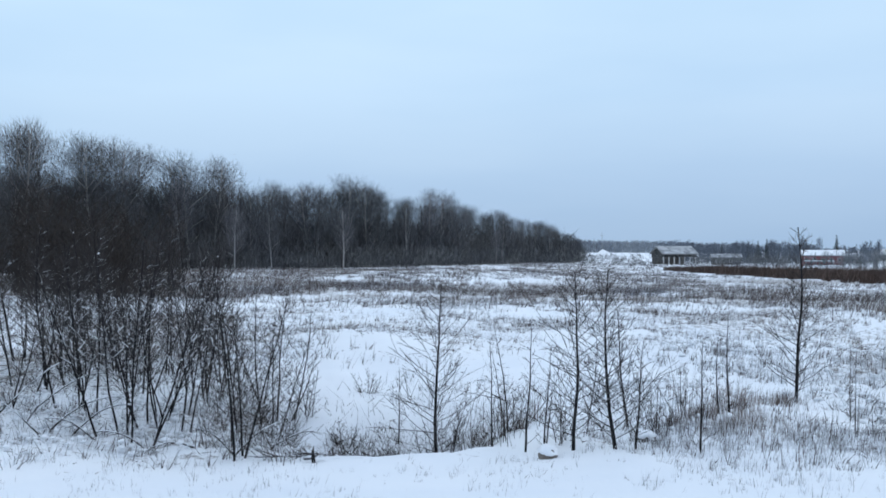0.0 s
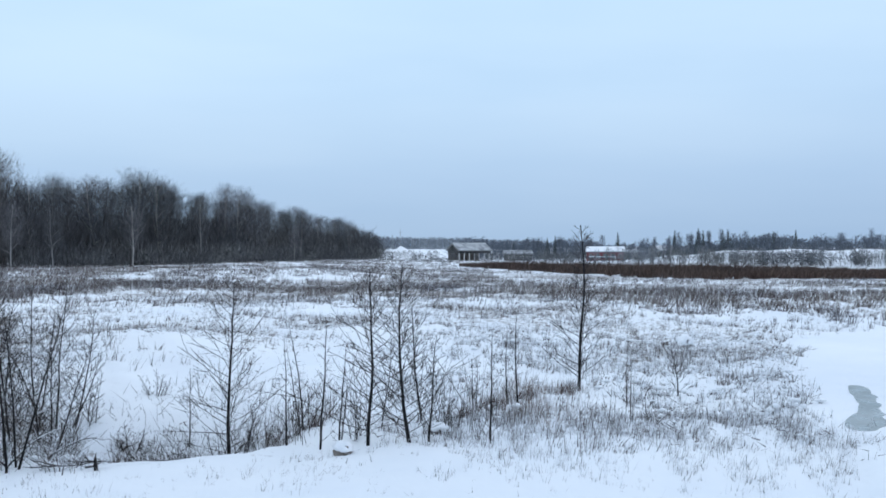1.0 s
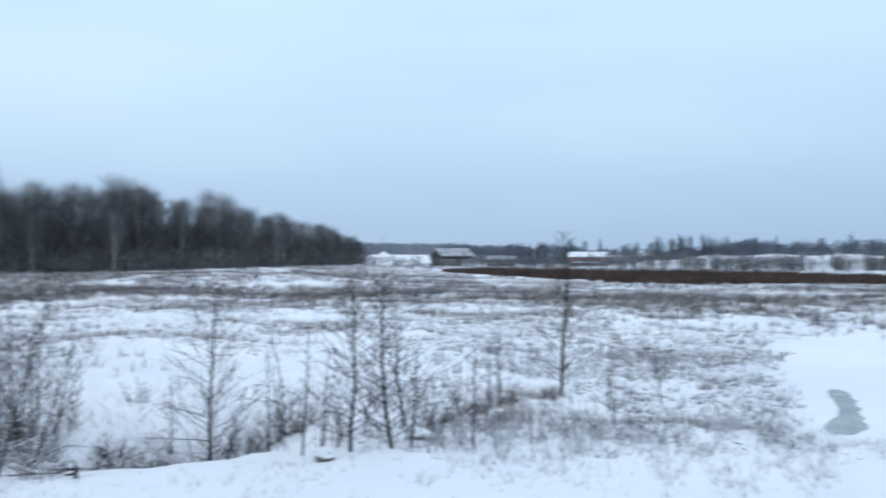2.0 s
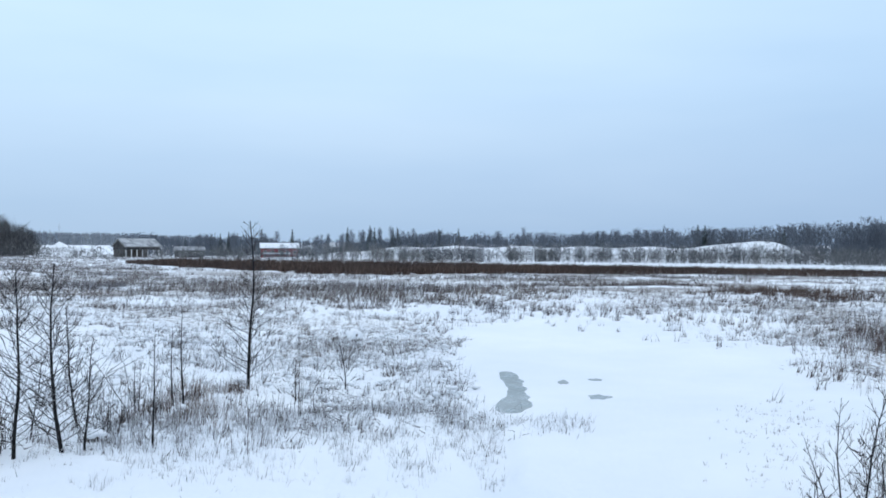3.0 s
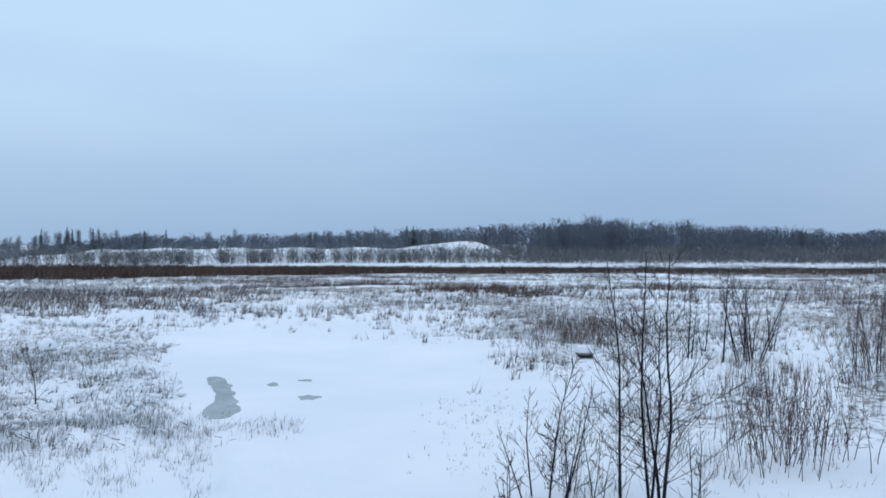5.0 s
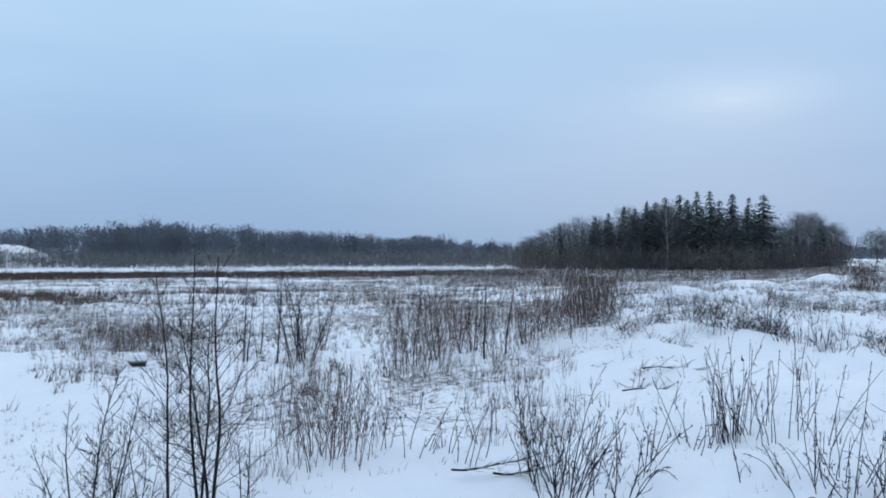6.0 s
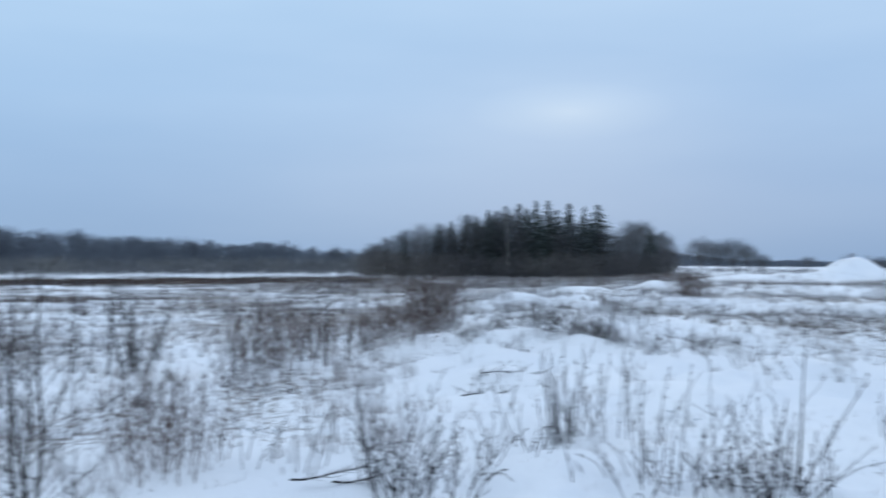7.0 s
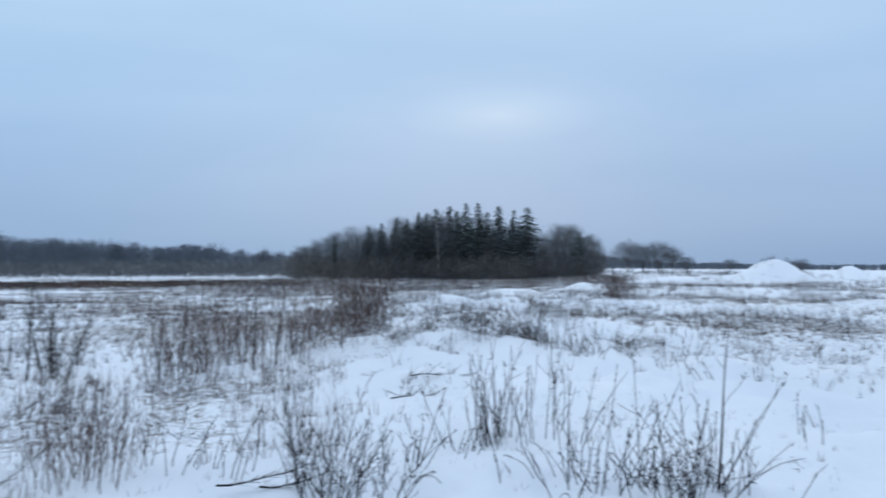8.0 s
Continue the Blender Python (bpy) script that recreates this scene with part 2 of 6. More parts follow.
def grain(x, y, seed=0.0):
    """Smooth value noise from -1 to 1."""
    xi, yi = np.floor(x), np.floor(y)
    u, v = x - xi, y - yi
    u, v = u * u * (3 - 2 * u), v * v * (3 - 2 * v)

    def h(a, b):
        s = np.sin(a * 127.1 + b * 311.7 + seed * 74.7) * 43758.5453
        return 2.0 * (s - np.floor(s)) - 1.0

    low = h(xi, yi) * (1 - u) + h(xi + 1, yi) * u
    top = h(xi, yi + 1) * (1 - u) + h(xi + 1, yi + 1) * u
    return low * (1 - v) + top * v


def clearing(az, d):
    """1 on the flooded, frozen flat where the snow lies smooth."""
    az = az + 1.6 * grain(d * 0.45, az * 0.2, 21) + 0.8 * grain(d * 1.4, az * 0.6, 22)
    d = d + 2.2 * grain(az * 0.25, d * 0.1, 23) + 1.0 * grain(az * 0.8, d * 0.2, 24)
    edge = 24 + 5 * np.sin(np.radians(az * 9)) - 0.25 * np.abs(az + 45) - 0.45 * np.maximum(-46 - az, 0)
    return smooth(az, -58, -51) * (1 - smooth(az, -34.4 + (d - 15) * 0.12, -32.4 + (d - 15) * 0.12)) * smooth(d, 4, 9) * (1 - smooth(d, edge, edge + 7))


HEAPS = [(-96.5, 58, 0.8, 1.7), (-95.2, 50, 0.4, 2.5), (-91.5, 42, 0.45, 2.5), (-92.8, 46, 0.35, 2.0), (-88.0, 30, 0.45, 3.0), (-84.0, 22, 0.25, 2.5),
         (-107.0, 150, 3.0, 3.1), (-104.6, 150, 1.1, 5.5), (-109.0, 152, 1.2, 4.5), (-110.9, 175, 2.5, 3.0), (-101.5, 140, 1.0, 6.0), (-106.1, 148, 0.9, 1.6), (-107.7, 149, 0.8, 1.3), (-105.3, 147, 0.7, 1.7), (-108.3, 148, 0.6, 1.4), (-103.4, 146, 0.6, 2.2),
         (-9.5, 292, 3.0, 2.4), (-9.85, 294, 2.0, 1.7), (-10.5, 298, 1.9, 1.8), (-8.95, 290, 1.7, 2.0), (-11.2, 300, 1.4, 1.8), (-9.9, 290, 1.2, 5.0), (4.5, 23, 0.55, 3.5), (-9.0, 30, 0.3, 6.0), (12.0, 105, 0.5, 25.0), (-2.0, 120, 0.35, 22.0)]


def ground_z(x, y):
    """Height of the snow over the plan; the eye's pivot is the origin."""
    d = np.hypot(x, y)
    az = np.degrees(np.arctan2(-x, y))
    fall = 0.75 + 1.25 * smooth(-az, 0, 16) * (1 - 0.75 * smooth(-az, 92, 99))
    z = -fall * smooth(d, 25, 140)
    z = z + 0.9 * (1 - smooth(d, 2, 8))
    z = z - 0.7 * np.exp(-((d - 14.6 - 0.25 * grain(az * 0.5, az * 0.1, 55)) / np.where(d < 14.6, 1.12, 1.5)) ** 2) * smooth(az, -6, 0) * (1 - smooth(az, 9, 13))
    z = z + 0.75 * smooth(-az, 76, 92) * smooth(d, 10, 22) * (1 - smooth(d, 70, 130))
    for a, r, h, w in HEAPS:
        hx, hy = -math.sin(math.radians(a)) * r, math.cos(math.radians(a)) * r
        z = z + h * np.exp(-((x - hx) ** 2 + (y - hy) ** 2) / (w * w))
    crest = 3.5 * smooth(-az, 20, 31) * (1 - smooth(-az, 49.8, 55)) + 1.9 * np.exp(-((az + 49.5) / 2.0) ** 2) + 0.25 * np.sin(az * 1.7)
    z = z + np.maximum(crest, 0) * smooth(d, 236, 246) * (1 - smooth(d, 275, 310)) * smooth(-az, 18, 24) * (1 - smooth(-az, 53, 56))
    z = z - 0.0082 * np.maximum(d - 185, 0) * smooth(-az, 91, 98)
    calm = 1 - 0.93 * clearing(az, d)
    fade = 1 - smooth(d, 150, 400)
    z = z + calm * fade * (0.16 * grain(x * 0.16, y * 0.16) + 0.09 * grain(x * 0.45, y * 0.45, 3) + (0.085 * grain(x * 0.95, y * 0.95, 5) + 0.06 * grain(x * 2.1, y * 2.1, 6)) * smooth(d, 9.5, 14) * (1 - smooth(d, 60, 90)))
    rough = smooth(-az, 78, 84) * (1 - smooth(-az, 101, 107)) * smooth(d, 24, 32) * (1 - smooth(d, 62, 80))
    z = z + rough * (0.17 * grain(x * 0.42, y * 0.42, 8) + 0.13 * grain(x * 0.9, y * 0.9, 9))
    near = smooth(-az, 74, 80) * smooth(d, 8, 10) * (1 - smooth(d, 20, 26))
    z = z + near * (0.10 * grain(x * 1.3, y * 1.3, 52) + 0.065 * grain(x * 2.9, y * 2.9, 53) + 0.025 * grain(x * 5.5, y * 5.5, 54))
    # the ice lies in shallow level pans
    for a, r, wide, deep in ((-35.25, 16.6, 0.85, 3.1), (-38.5, 17.6, 0.4, 0.7), (-40.45, 17.0, 0.6, 2.0)):
        pan = 1 - smooth(np.hypot((az - a) * d * 0.01745 / wide, (d - r) / deep), 0.75, 1.3)
        z = z * (1 - pan)
    return z


def spare(az, d):
    """Thin growth on the wet ground round the frozen flat."""
    wet = 0.86 * smooth(-az, 32, 36) * (1 - smooth(-az, 48, 55)) * (1 - smooth(d, 36, 46))
    bank = 0.78 * smooth(-az, 0, 4) * (1 - smooth(-az, 19, 24)) * smooth(d, 14, 15.5) * (1 - smooth(d, 24, 30))
    path = 0.8 * np.exp(-((az + 69.4) / 1.7) ** 2) * smooth(d, 12.5, 14) * (1 - smooth(d, 26, 30))
    return (1 - wet) * (1 - bank) * (1 - path)


def litter_cover(x, y):
    """How much dead grass shows through the snow, from 0 to 1."""
    d = np.hypot(x, y)
    az = np.degrees(np.arctan2(-x, y))
    n = grain(x * 0.12, y * 0.12, 14) + 0.6 * grain(x * 0.35, y * 0.35, 15)
    open_flat = (1 - smooth(clearing(az, d), 0.05, 0.5)) * (0.4 + 0.6 * spare(az, d))
    mound = 1 - 0.72 * smooth(-az, 77, 83) * (1 - smooth(d, 17, 26))
    drift = np.exp(-((az - 5) / 4.0) ** 2 - ((d - 20) / 5.0) ** 2)
    far = 1 - smooth(d, 135, 170) * (1 - 0.6 * smooth(-az, 5, 12))
    return np.clip(0.60 + 0.45 * n, 0.1, 0.9) * open_flat * smooth(d, 10.5, 13.5) * (1 - drift) * far * mound * (1 - smooth(-az, 98, 100) * smooth(d, 118, 128))


def at(az, d, lift=0.0):
    x, y = -math.sin(radians(az)) * d, math.cos(radians(az)) * d
    return Vector((x, y, float(ground_z(np.array(x), np.array(y))) + lift))


def mesh_of(name, verts, faces, material, smooth_faces=False):
    me = bpy.data.meshes.new(name)
    verts, faces = np.asarray(verts, np.float32), np.asarray(faces, np.int32)
    k = faces.shape[1]
    me.vertices.add(len(verts))
    me.vertices.foreach_set("co", verts.ravel())
    me.loops.add(faces.size)
    me.loops.foreach_set("vertex_index", faces.ravel())
    me.polygons.add(len(faces))
    me.polygons.foreach_set("loop_start", np.arange(0, faces.size, k, dtype=np.int32))
    me.polygons.foreach_set("use_smooth", np.full(len(faces), smooth_faces))
    me.update(calc_edges=True)
    me.validate()
    me.materials.append(material)
    return me


def part(name, me, parent=None, label=""):
    ob = new(name, me)
    ob.parent = parent
    return tagged(ob, label)


def base_empty(name, place, turn=0.0, size=(1, 1, 1)):
    ob = new(name)
    ob.empty_display_size = 0.1
    ob.location, ob.rotation_euler, ob.scale = place, (0, 0, turn), size
    return ob


def build_ground():
    az = np.radians(np.concatenate([np.arange(-120, 29, 0.36), np.arange(29, 240, 4.0)]))
    d = np.concatenate([[0.3, 1, 2, 3, 4, 5], np.geomspace(6, 330, 262), np.geomspace(345, 4600, 32)])
    A, D = np.meshgrid(az, d)
    x, y = -np.sin(A) * D, np.cos(A) * D
    z = ground_z(x, y)
    verts = np.stack([x, y, z], -1).reshape(-1, 3)
    n, rows = len(az), len(d)
    i, j = np.meshgrid(np.arange(n), np.arange(rows - 1))
    a, b = j * n + i, j * n + (i + 1) % n
    faces = np.stack([a, a + n, b + n, b], -1).reshape(-1, 4)
    verts = np.vstack([verts, [[0, 0, float(z[0, 0])]]])
    ob = new("ground", mesh_of("ground", verts, faces, SNOW, True))
    cover = np.append(litter_cover(x, y).reshape(-1), 0.0)
    fan = bmesh.new()
    fan.from_mesh(ob.data)
    fan.verts.ensure_lookup_table()
    for k in range(n):
        f = fan.faces.new((fan.verts[k], fan.verts[(k + 1) % n], fan.verts[len(verts) - 1]))
        f.smooth = True
    bmesh.ops.recalc_face_normals(fan, faces=fan.faces)
    fan.to_mesh(ob.data)
    fan.free()
    layer = ob.data.attributes.new("litter", "FLOAT", "POINT")
    layer.data.foreach_set("value", cover.astype(np.float32))
    tagged(ob, "snow-covered rough field with low mounds and a far bank", "ground", kind="structure")


build_ground()


# ---- plants: shared makers ----
def tubes(segs, sides=3):
    """Tapered tubes from rows of (p0, p1, r0, r1); rows that follow on are one skin."""
    p0 = np.array([s[0] for s in segs], np.float64)
    p1 = np.array([s[1] for s in segs], np.float64)
    r0, r1 = np.array([s[2] for s in segs]), np.array([s[3] for s in segs])
    w = p1 - p0
    w /= np.maximum(np.linalg.norm(w, axis=1, keepdims=True), 1e-9)
    fresh = np.ones(len(segs), bool)
    fresh[1:] = np.abs(p0[1:] - p1[:-1]).max(1) > 1e-7
    lead = w[np.maximum.accumulate(np.where(fresh, np.arange(len(segs)), 0))]
    help_axis = np.where(np.abs(lead[:, 2:3]) > 0.9, [[1.0, 0, 0]], [[0, 0, 1.0]])
    u = np.cross(w, help_axis)
    u /= np.maximum(np.linalg.norm(u, axis=1, keepdims=True), 1e-9)
    v = np.cross(w, u)
    ang = np.arange(sides) * 2 * math.pi / sides
    ring = np.cos(ang)[None, :, None] * u[:, None] + np.sin(ang)[None, :, None] * v[:, None]
    ends = (p1[:, None] + ring * r1[:, None, None]).reshape(-1, 3)
    starts = (p0[:, None] + ring * r0[:, None, None])[fresh].reshape(-1, 3)
    n = len(segs)
    first = np.where(fresh, n + np.cumsum(fresh) - 1, np.arange(n) - 1)[:, None] * sides
    last = np.arange(n)[:, None] * sides
    i = np.arange(sides)[None]
    j = (i + 1) % sides
    faces = np.stack([first + i, first + j, last + j, last + i], -1).reshape(-1, 4)
    return np.vstack([ends, starts]), faces


def slivers(base, tip, width, rng):
    """Long thin triangles, each an island of its own."""
    w = tip - base
    side = np.cross(w, rng.normal(size=w.shape))
    side /= np.maximum(np.linalg.norm(side, axis=1, keepdims=True), 1e-9)
    side *= np.asarray(width).reshape(-1, 1) * 0.5
    verts = np.stack([base - side, base + side, tip], 1).reshape(-1, 3)
    return verts, np.arange(len(verts)).reshape(-1, 3)


def bent(rng, p, v, length, n, r0, r1, wobble=0.12, lift=0.0):
    """A wandering tapered shoot as tube rows, and its points."""
    p, v = Vector(p), Vector(v).normalized()
    pts, segs = [p.copy()], []
    for k in range(n):
        v = (v + Vector(rng.normal(size=3)) * wobble + Vector((0, 0, lift))).normalized()
        q = p + v * (length / n)
        segs.append((p[:], q[:], r0 + (r1 - r0) * k / n, r0 + (r1 - r0) * (k + 1) / n))
        p = q
        pts.append(p.copy())
    return segs, pts, v


def along(pts, t):
    f = min(t * (len(pts) - 1), len(pts) - 1.001)
    k = int(f)
    return pts[k].lerp(pts[k + 1], f - k), (pts[k + 1] - pts[k]).normalized()


def stem_and_twigs(rng, base, lean, h, r, count, spread, rise=0.6, low=0.06, fine=5, stout=1.0):
    """One young stem with its side shoots: tube rows of the stem and of the twigs."""
    trunk, pts, _ = bent(rng, base, (lean[0], lean[1], 1.0), h, 9, r, r * 0.19, 0.045, 0.03)
    twigs, turn = [], rng.uniform(0, 6.3)
    for k in range(count):
        t = low + (0.97 - low) * (k + rng.uniform(0, 0.9)) / count
        p, up = along(pts, t)
        turn += 2.4 + rng.uniform(-0.4, 0.4)
        out = Vector((math.cos(turn), math.sin(turn), 0))
        way = out + up * (rise + 0.5 * t + rng.uniform(-0.2, 0.2))
        length = h * spread * (0.15 + (1 - t) ** 0.75) * rng.uniform(0.55, 1.1)
        rb = max(r * 0.24 * (1 - 0.7 * t), 0.0026 if h < 1.6 else 0.0042)
        segs, bp, _ = bent(rng, p, way, length, 4, rb * stout, 0.0022 * stout, 0.09, 0.05)
        twigs += segs
        for m in range(int(rng.integers(2, fine + 1))):
            q, bw = along(bp, rng.uniform(0.25, 0.95))
            w2 = bw + Vector(rng.normal(size=3)) * 0.42 + Vector((0, 0, 0.15))
            twigs += bent(rng, q, w2, length * rng.uniform(0.22, 0.55), 2, (rb * 0.4 + 0.0013) * stout, 0.0016 * stout, 0.10, 0.05)[0]
    return trunk, twigs


def snow_along(rng, trunk, twigs, share=0.05):
    """Thin ridges of snow on the backs of shoots that lean, and clots in their forks."""
    out = []
    for p, q, r0, r1 in twigs:
        dz = abs(q[2] - p[2]) / max(math.dist(p, q), 1e-6)
        if dz < 0.75 and r0 > 0.0024 and p[2] < 1.5 and rng.random() < share * 2:
            w = rng.uniform(0.003, 0.0075)
            out.append(((p[0], p[1], p[2] + r0 + w * 0.5), (q[0], q[1], q[2] + r1 + w * 0.4), w, w * rng.uniform(0.4, 0.9)))
    for p, q, r0, r1 in trunk:
        if rng.random() < share:
            w = rng.uniform(0.009, 0.018)
            out.append(((p[0] + r0, p[1] - r0, p[2]), (p[0] + r0, p[1] - r0, p[2] + w * 1.6), w, w * 0.5))
    return out or [((0, 0, 0.05), (0, 0, 0.07), 0.01, 0.005)]


def sapling(az, d, h, seed, stems=1, r=0.026, count=26, spread=0.30, bark=None, twig=None, name="alder_sapling", label="", group="", lean=0.05, rise=0.6, spread_base=0.12, low=0.06, fine=5, category="sapling", laden=0, top_right=None, stout=1.0):
    rng = np.random.default_rng(seed)
    place = at(az, d, -0.05)
    thing = base_empty(name, place)
    for k in range(stems):
        f = 1.0 if k == 0 else rng.uniform(0.55, 0.95)
        a = rng.uniform(0, 6.3)
        b = (0, 0, 0) if k == 0 else (math.cos(a) * spread_base * rng.uniform(0.3, 1), math.sin(a) * spread_base * rng.uniform(0.3, 1), 0)
        tilt = rng.normal(size=2) * lean + (np.array([math.cos(a), math.sin(a)]) * lean * 2.2 if k else 0)
        trunk, twigs = stem_and_twigs(rng, b, tilt, h * f, r * (0.6 + 0.4 * f), max(int(count * 1.5 * f), 4), spread, rise, low, fine, stout)
        if k == 0 and top_right is not None:
            side = np.array([math.cos(radians(az)), math.sin(radians(az)), 0.0])
            slide = (top_right - float(np.dot(trunk[-1][1], side))) / trunk[-1][1][2]
            trunk, twigs = [[(tuple(np.array(p) + side * slide * p[2]), tuple(np.array(q) + side * slide * q[2]), r0, r1) for p, q, r0, r1 in rows] for rows in (trunk, twigs)]
        stem = part("stem", mesh_of("stem", *tubes(trunk, 5), bark or BARK), thing)
        if laden:
            tagged(part("snow_dusting", mesh_of("snow_dusting", *tubes(snow_along(rng, trunk, twigs), 4), CAP, True), stem, "snow lying along the shoots"), kind="stuff")
        tagged(part("branchwork", mesh_of("branchwork", *tubes(twigs, 3), twig or TWIG), stem), kind="stuff")
    return tagged(thing, label or "leafless young alder with dark bark and snow-dusted twigs", category, group)


# ---- the forest edge ----
def leafless_tree(rng, thick=0.011, limbs=15, open_from=0.3, reach=0.24, count=1700, stout=1.0):
    """Trunk with limbs, and crown of fine twigs, of a tree one metre high to be scaled."""
    trunk, pts, _ = bent(rng, (0, 0, -0.01), (rng.normal() * 0.02, rng.normal() * 0.02, 1), 0.93, 7, thick, 0.0022, 0.03, 0.02)
    spots, turn = [], rng.uniform(0, 6.3)
    for k in range(limbs):
        t = open_from + (0.93 - open_from) * (k + rng.uniform(0, 0.9)) / limbs
        p, up = along(pts, t)
        turn += 2.4 + rng.uniform(-0.5, 0.5)
        way = Vector((math.cos(turn), math.sin(turn), 0)) + up * rng.uniform(0.9, 1.7)
        s = (t - open_from) / (1 - open_from)
        length = reach * (0.45 + 0.75 * math.sin(math.pi * min(1, s * 0.8 + 0.2))) * rng.uniform(0.7, 1.1)
        segs, lp, _ = bent(rng, p, way, length, 4, thick * 0.42 * (1.15 - t), 0.0010, 0.12, 0.05)
        trunk += segs
        spots += [along(lp, f) for f in rng.uniform(0.15, 1.0, 14)]
    spots += [along(pts, f) for f in rng.uniform(0.55, 1.0, 30)]
    pick = rng.integers(len(spots), size=count)
    origin = np.array([s[0][:] for s in spots])[pick] + rng.normal(size=(count, 3)) * reach * 0.19
    heading = np.array([s[1][:] for s in spots])[pick]
    # most twigs fill rounded clumps of the crown
    mid = 0.5 * (open_from + 1.0)
    high = np.linspace(-0.85, 0.95, 18)
    turns = np.arange(18) * 2.4 + rng.uniform(0, 6.3)
    wide = reach * 0.66 * np.sqrt(1 - high ** 2 * 0.85) * rng.uniform(0.55, 1.1, 18)
    hubs = np.stack([np.cos(turns) * wide, np.sin(turns) * wide, mid + 0.02 + high * (0.96 - mid) * 0.86], 1)
    ball = rng.normal(size=(count, 3))
    ball *= 0.5 * reach * rng.random((count, 1)) ** 0.4 / np.linalg.norm(ball, axis=1, keepdims=True)
    full = rng.random((count, 1)) < 0.72
    origin = np.where(full, hubs[rng.integers(18, size=count)] + ball, origin)
    out = origin * np.array([1, 1, 0.0])
    out = np.where(full, ball, out)
    out /= np.maximum(np.linalg.norm(out, axis=1, keepdims=True), 0.02)
    way = heading * 0.4 + out * 0.5 + np.array([0, 0, 0.4]) + rng.normal(size=(count, 3)) * 0.27
    way /= np.linalg.norm(way, axis=1, keepdims=True)
    reach_of = rng.uniform(0.045, 0.115, (count, 1))
    origin = origin - way * reach_of * 0.45
    tip = origin + way * reach_of
    tip[:, 2] = np.minimum(tip[:, 2], 1.0)
    return tubes(trunk, 4), slivers(origin, tip, stout * rng.uniform(0.0009, 0.0021, count), rng)


def spruce(rng, full=0.17):
    """A spruce one metre high: trunk, and drooping boughs of needled sprays."""
    trunk = bent(rng, (0, 0, -0.01), (0, 0, 1), 1.0, 5, 0.012, 0.0012, 0.006)[0]
    base, tip, width = [], [], []
    for k in range(34):
        t = 0.05 + 0.94 * k / 34
        slim = 1.08 - t
        radius = full * (1 - t) ** 0.75 * rng.uniform(0.75, 1.2) + 0.004
        for m in range(11):
            a = rng.uniform(0, 6.3)
            out = Vector((math.cos(a), math.sin(a), 0))
            p = Vector((0, 0, t + rng.uniform(-0.012, 0.012)))
            r = radius * rng.uniform(0.6, 1.1)
            e = p + out * r + Vector((0, 0, -r * rng.uniform(0.15, 0.5)))
            base.append(p[:])
            tip.append(e[:])
            width.append(0.024 * slim + 0.005)
            for s in range(5):
                q = p.lerp(e, rng.uniform(0.3, 1.0))
                w = out * rng.uniform(0.1, 0.8) + Vector(rng.normal(size=3)) * 0.45 + Vector((0, 0, -0.6))
                base.append(q[:])
                tip.append((q + w.normalized() * rng.uniform(0.02, 0.05) * (0.25 + 0.75 * slim))[:])
                width.append(0.017 * slim + 0.005)
    return tubes(trunk, 5), slivers(np.array(base), np.array(tip), np.array(width), rng)


rng = np.random.default_rng(7)
KINDS = {}
for kind, n in (("grey", 6), ("birch", 4), ("shrubby", 3), ("spruce", 4), ("hazy", 5), ("small", 4)):
    KINDS[kind] = []
    for k in range(n):
        if kind == "spruce":
            (tv, tf), (cv, cf) = spruce(rng, 0.22 + 0.03 * k)
            mats = (TRUNK, NEEDLES)
        else:
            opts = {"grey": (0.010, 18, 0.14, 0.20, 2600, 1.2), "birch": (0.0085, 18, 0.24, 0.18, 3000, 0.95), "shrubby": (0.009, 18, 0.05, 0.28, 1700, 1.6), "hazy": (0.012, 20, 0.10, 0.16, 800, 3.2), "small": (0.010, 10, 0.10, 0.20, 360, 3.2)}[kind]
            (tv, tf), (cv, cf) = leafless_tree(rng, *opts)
            mats = {"birch": (BIRCH, BIRCH_CROWN), "hazy": (HAZED_FARWOOD, HAZED_FARWOOD), "small": (TRUNK, RIME_CROWN)}.get(kind, (TRUNK, CROWN))
        KINDS[kind].append((mesh_of("trunk", tv, tf, mats[0]), mesh_of("crown", cv, cf, mats[1])))

NAMES = {"grey": ("alder_tree", "bare grey alder tree standing in the dark wood"), "birch": ("birch_tree", "bare birch tree with a pale trunk"),
         "shrubby": ("goat_willow", "low bare goat willow at the wood's edge"), "small": ("small_tree", "small bare tree on the snowy bank"), "hazy": ("far_tree", "slim grey bare tree rising over the far woods"), "spruce": ("spruce_tree", "dark green spruce tree dusted with snow")}


def stand(kind, az, d, h, group, wide=1.0, label=""):
    tm, cm = KINDS[kind][int(rng.integers(len(KINDS[kind])))]
    w = h * wide * rng.uniform(0.85, 1.2)
    thing = base_empty(NAMES[kind][0], at(az, d, -0.1), rng.uniform(0, 6.3), (w, w, h))
    tagged(part("trunk", tm, thing), kind="stuff")
    tagged(part("crown", cm, thing), kind="stuff")
    tagged(thing, label or NAMES[kind][1], "tree", group)


def top_angle(az, table):
    return float(np.interp(az, [p[0] for p in table], [p[1] for p in table]))


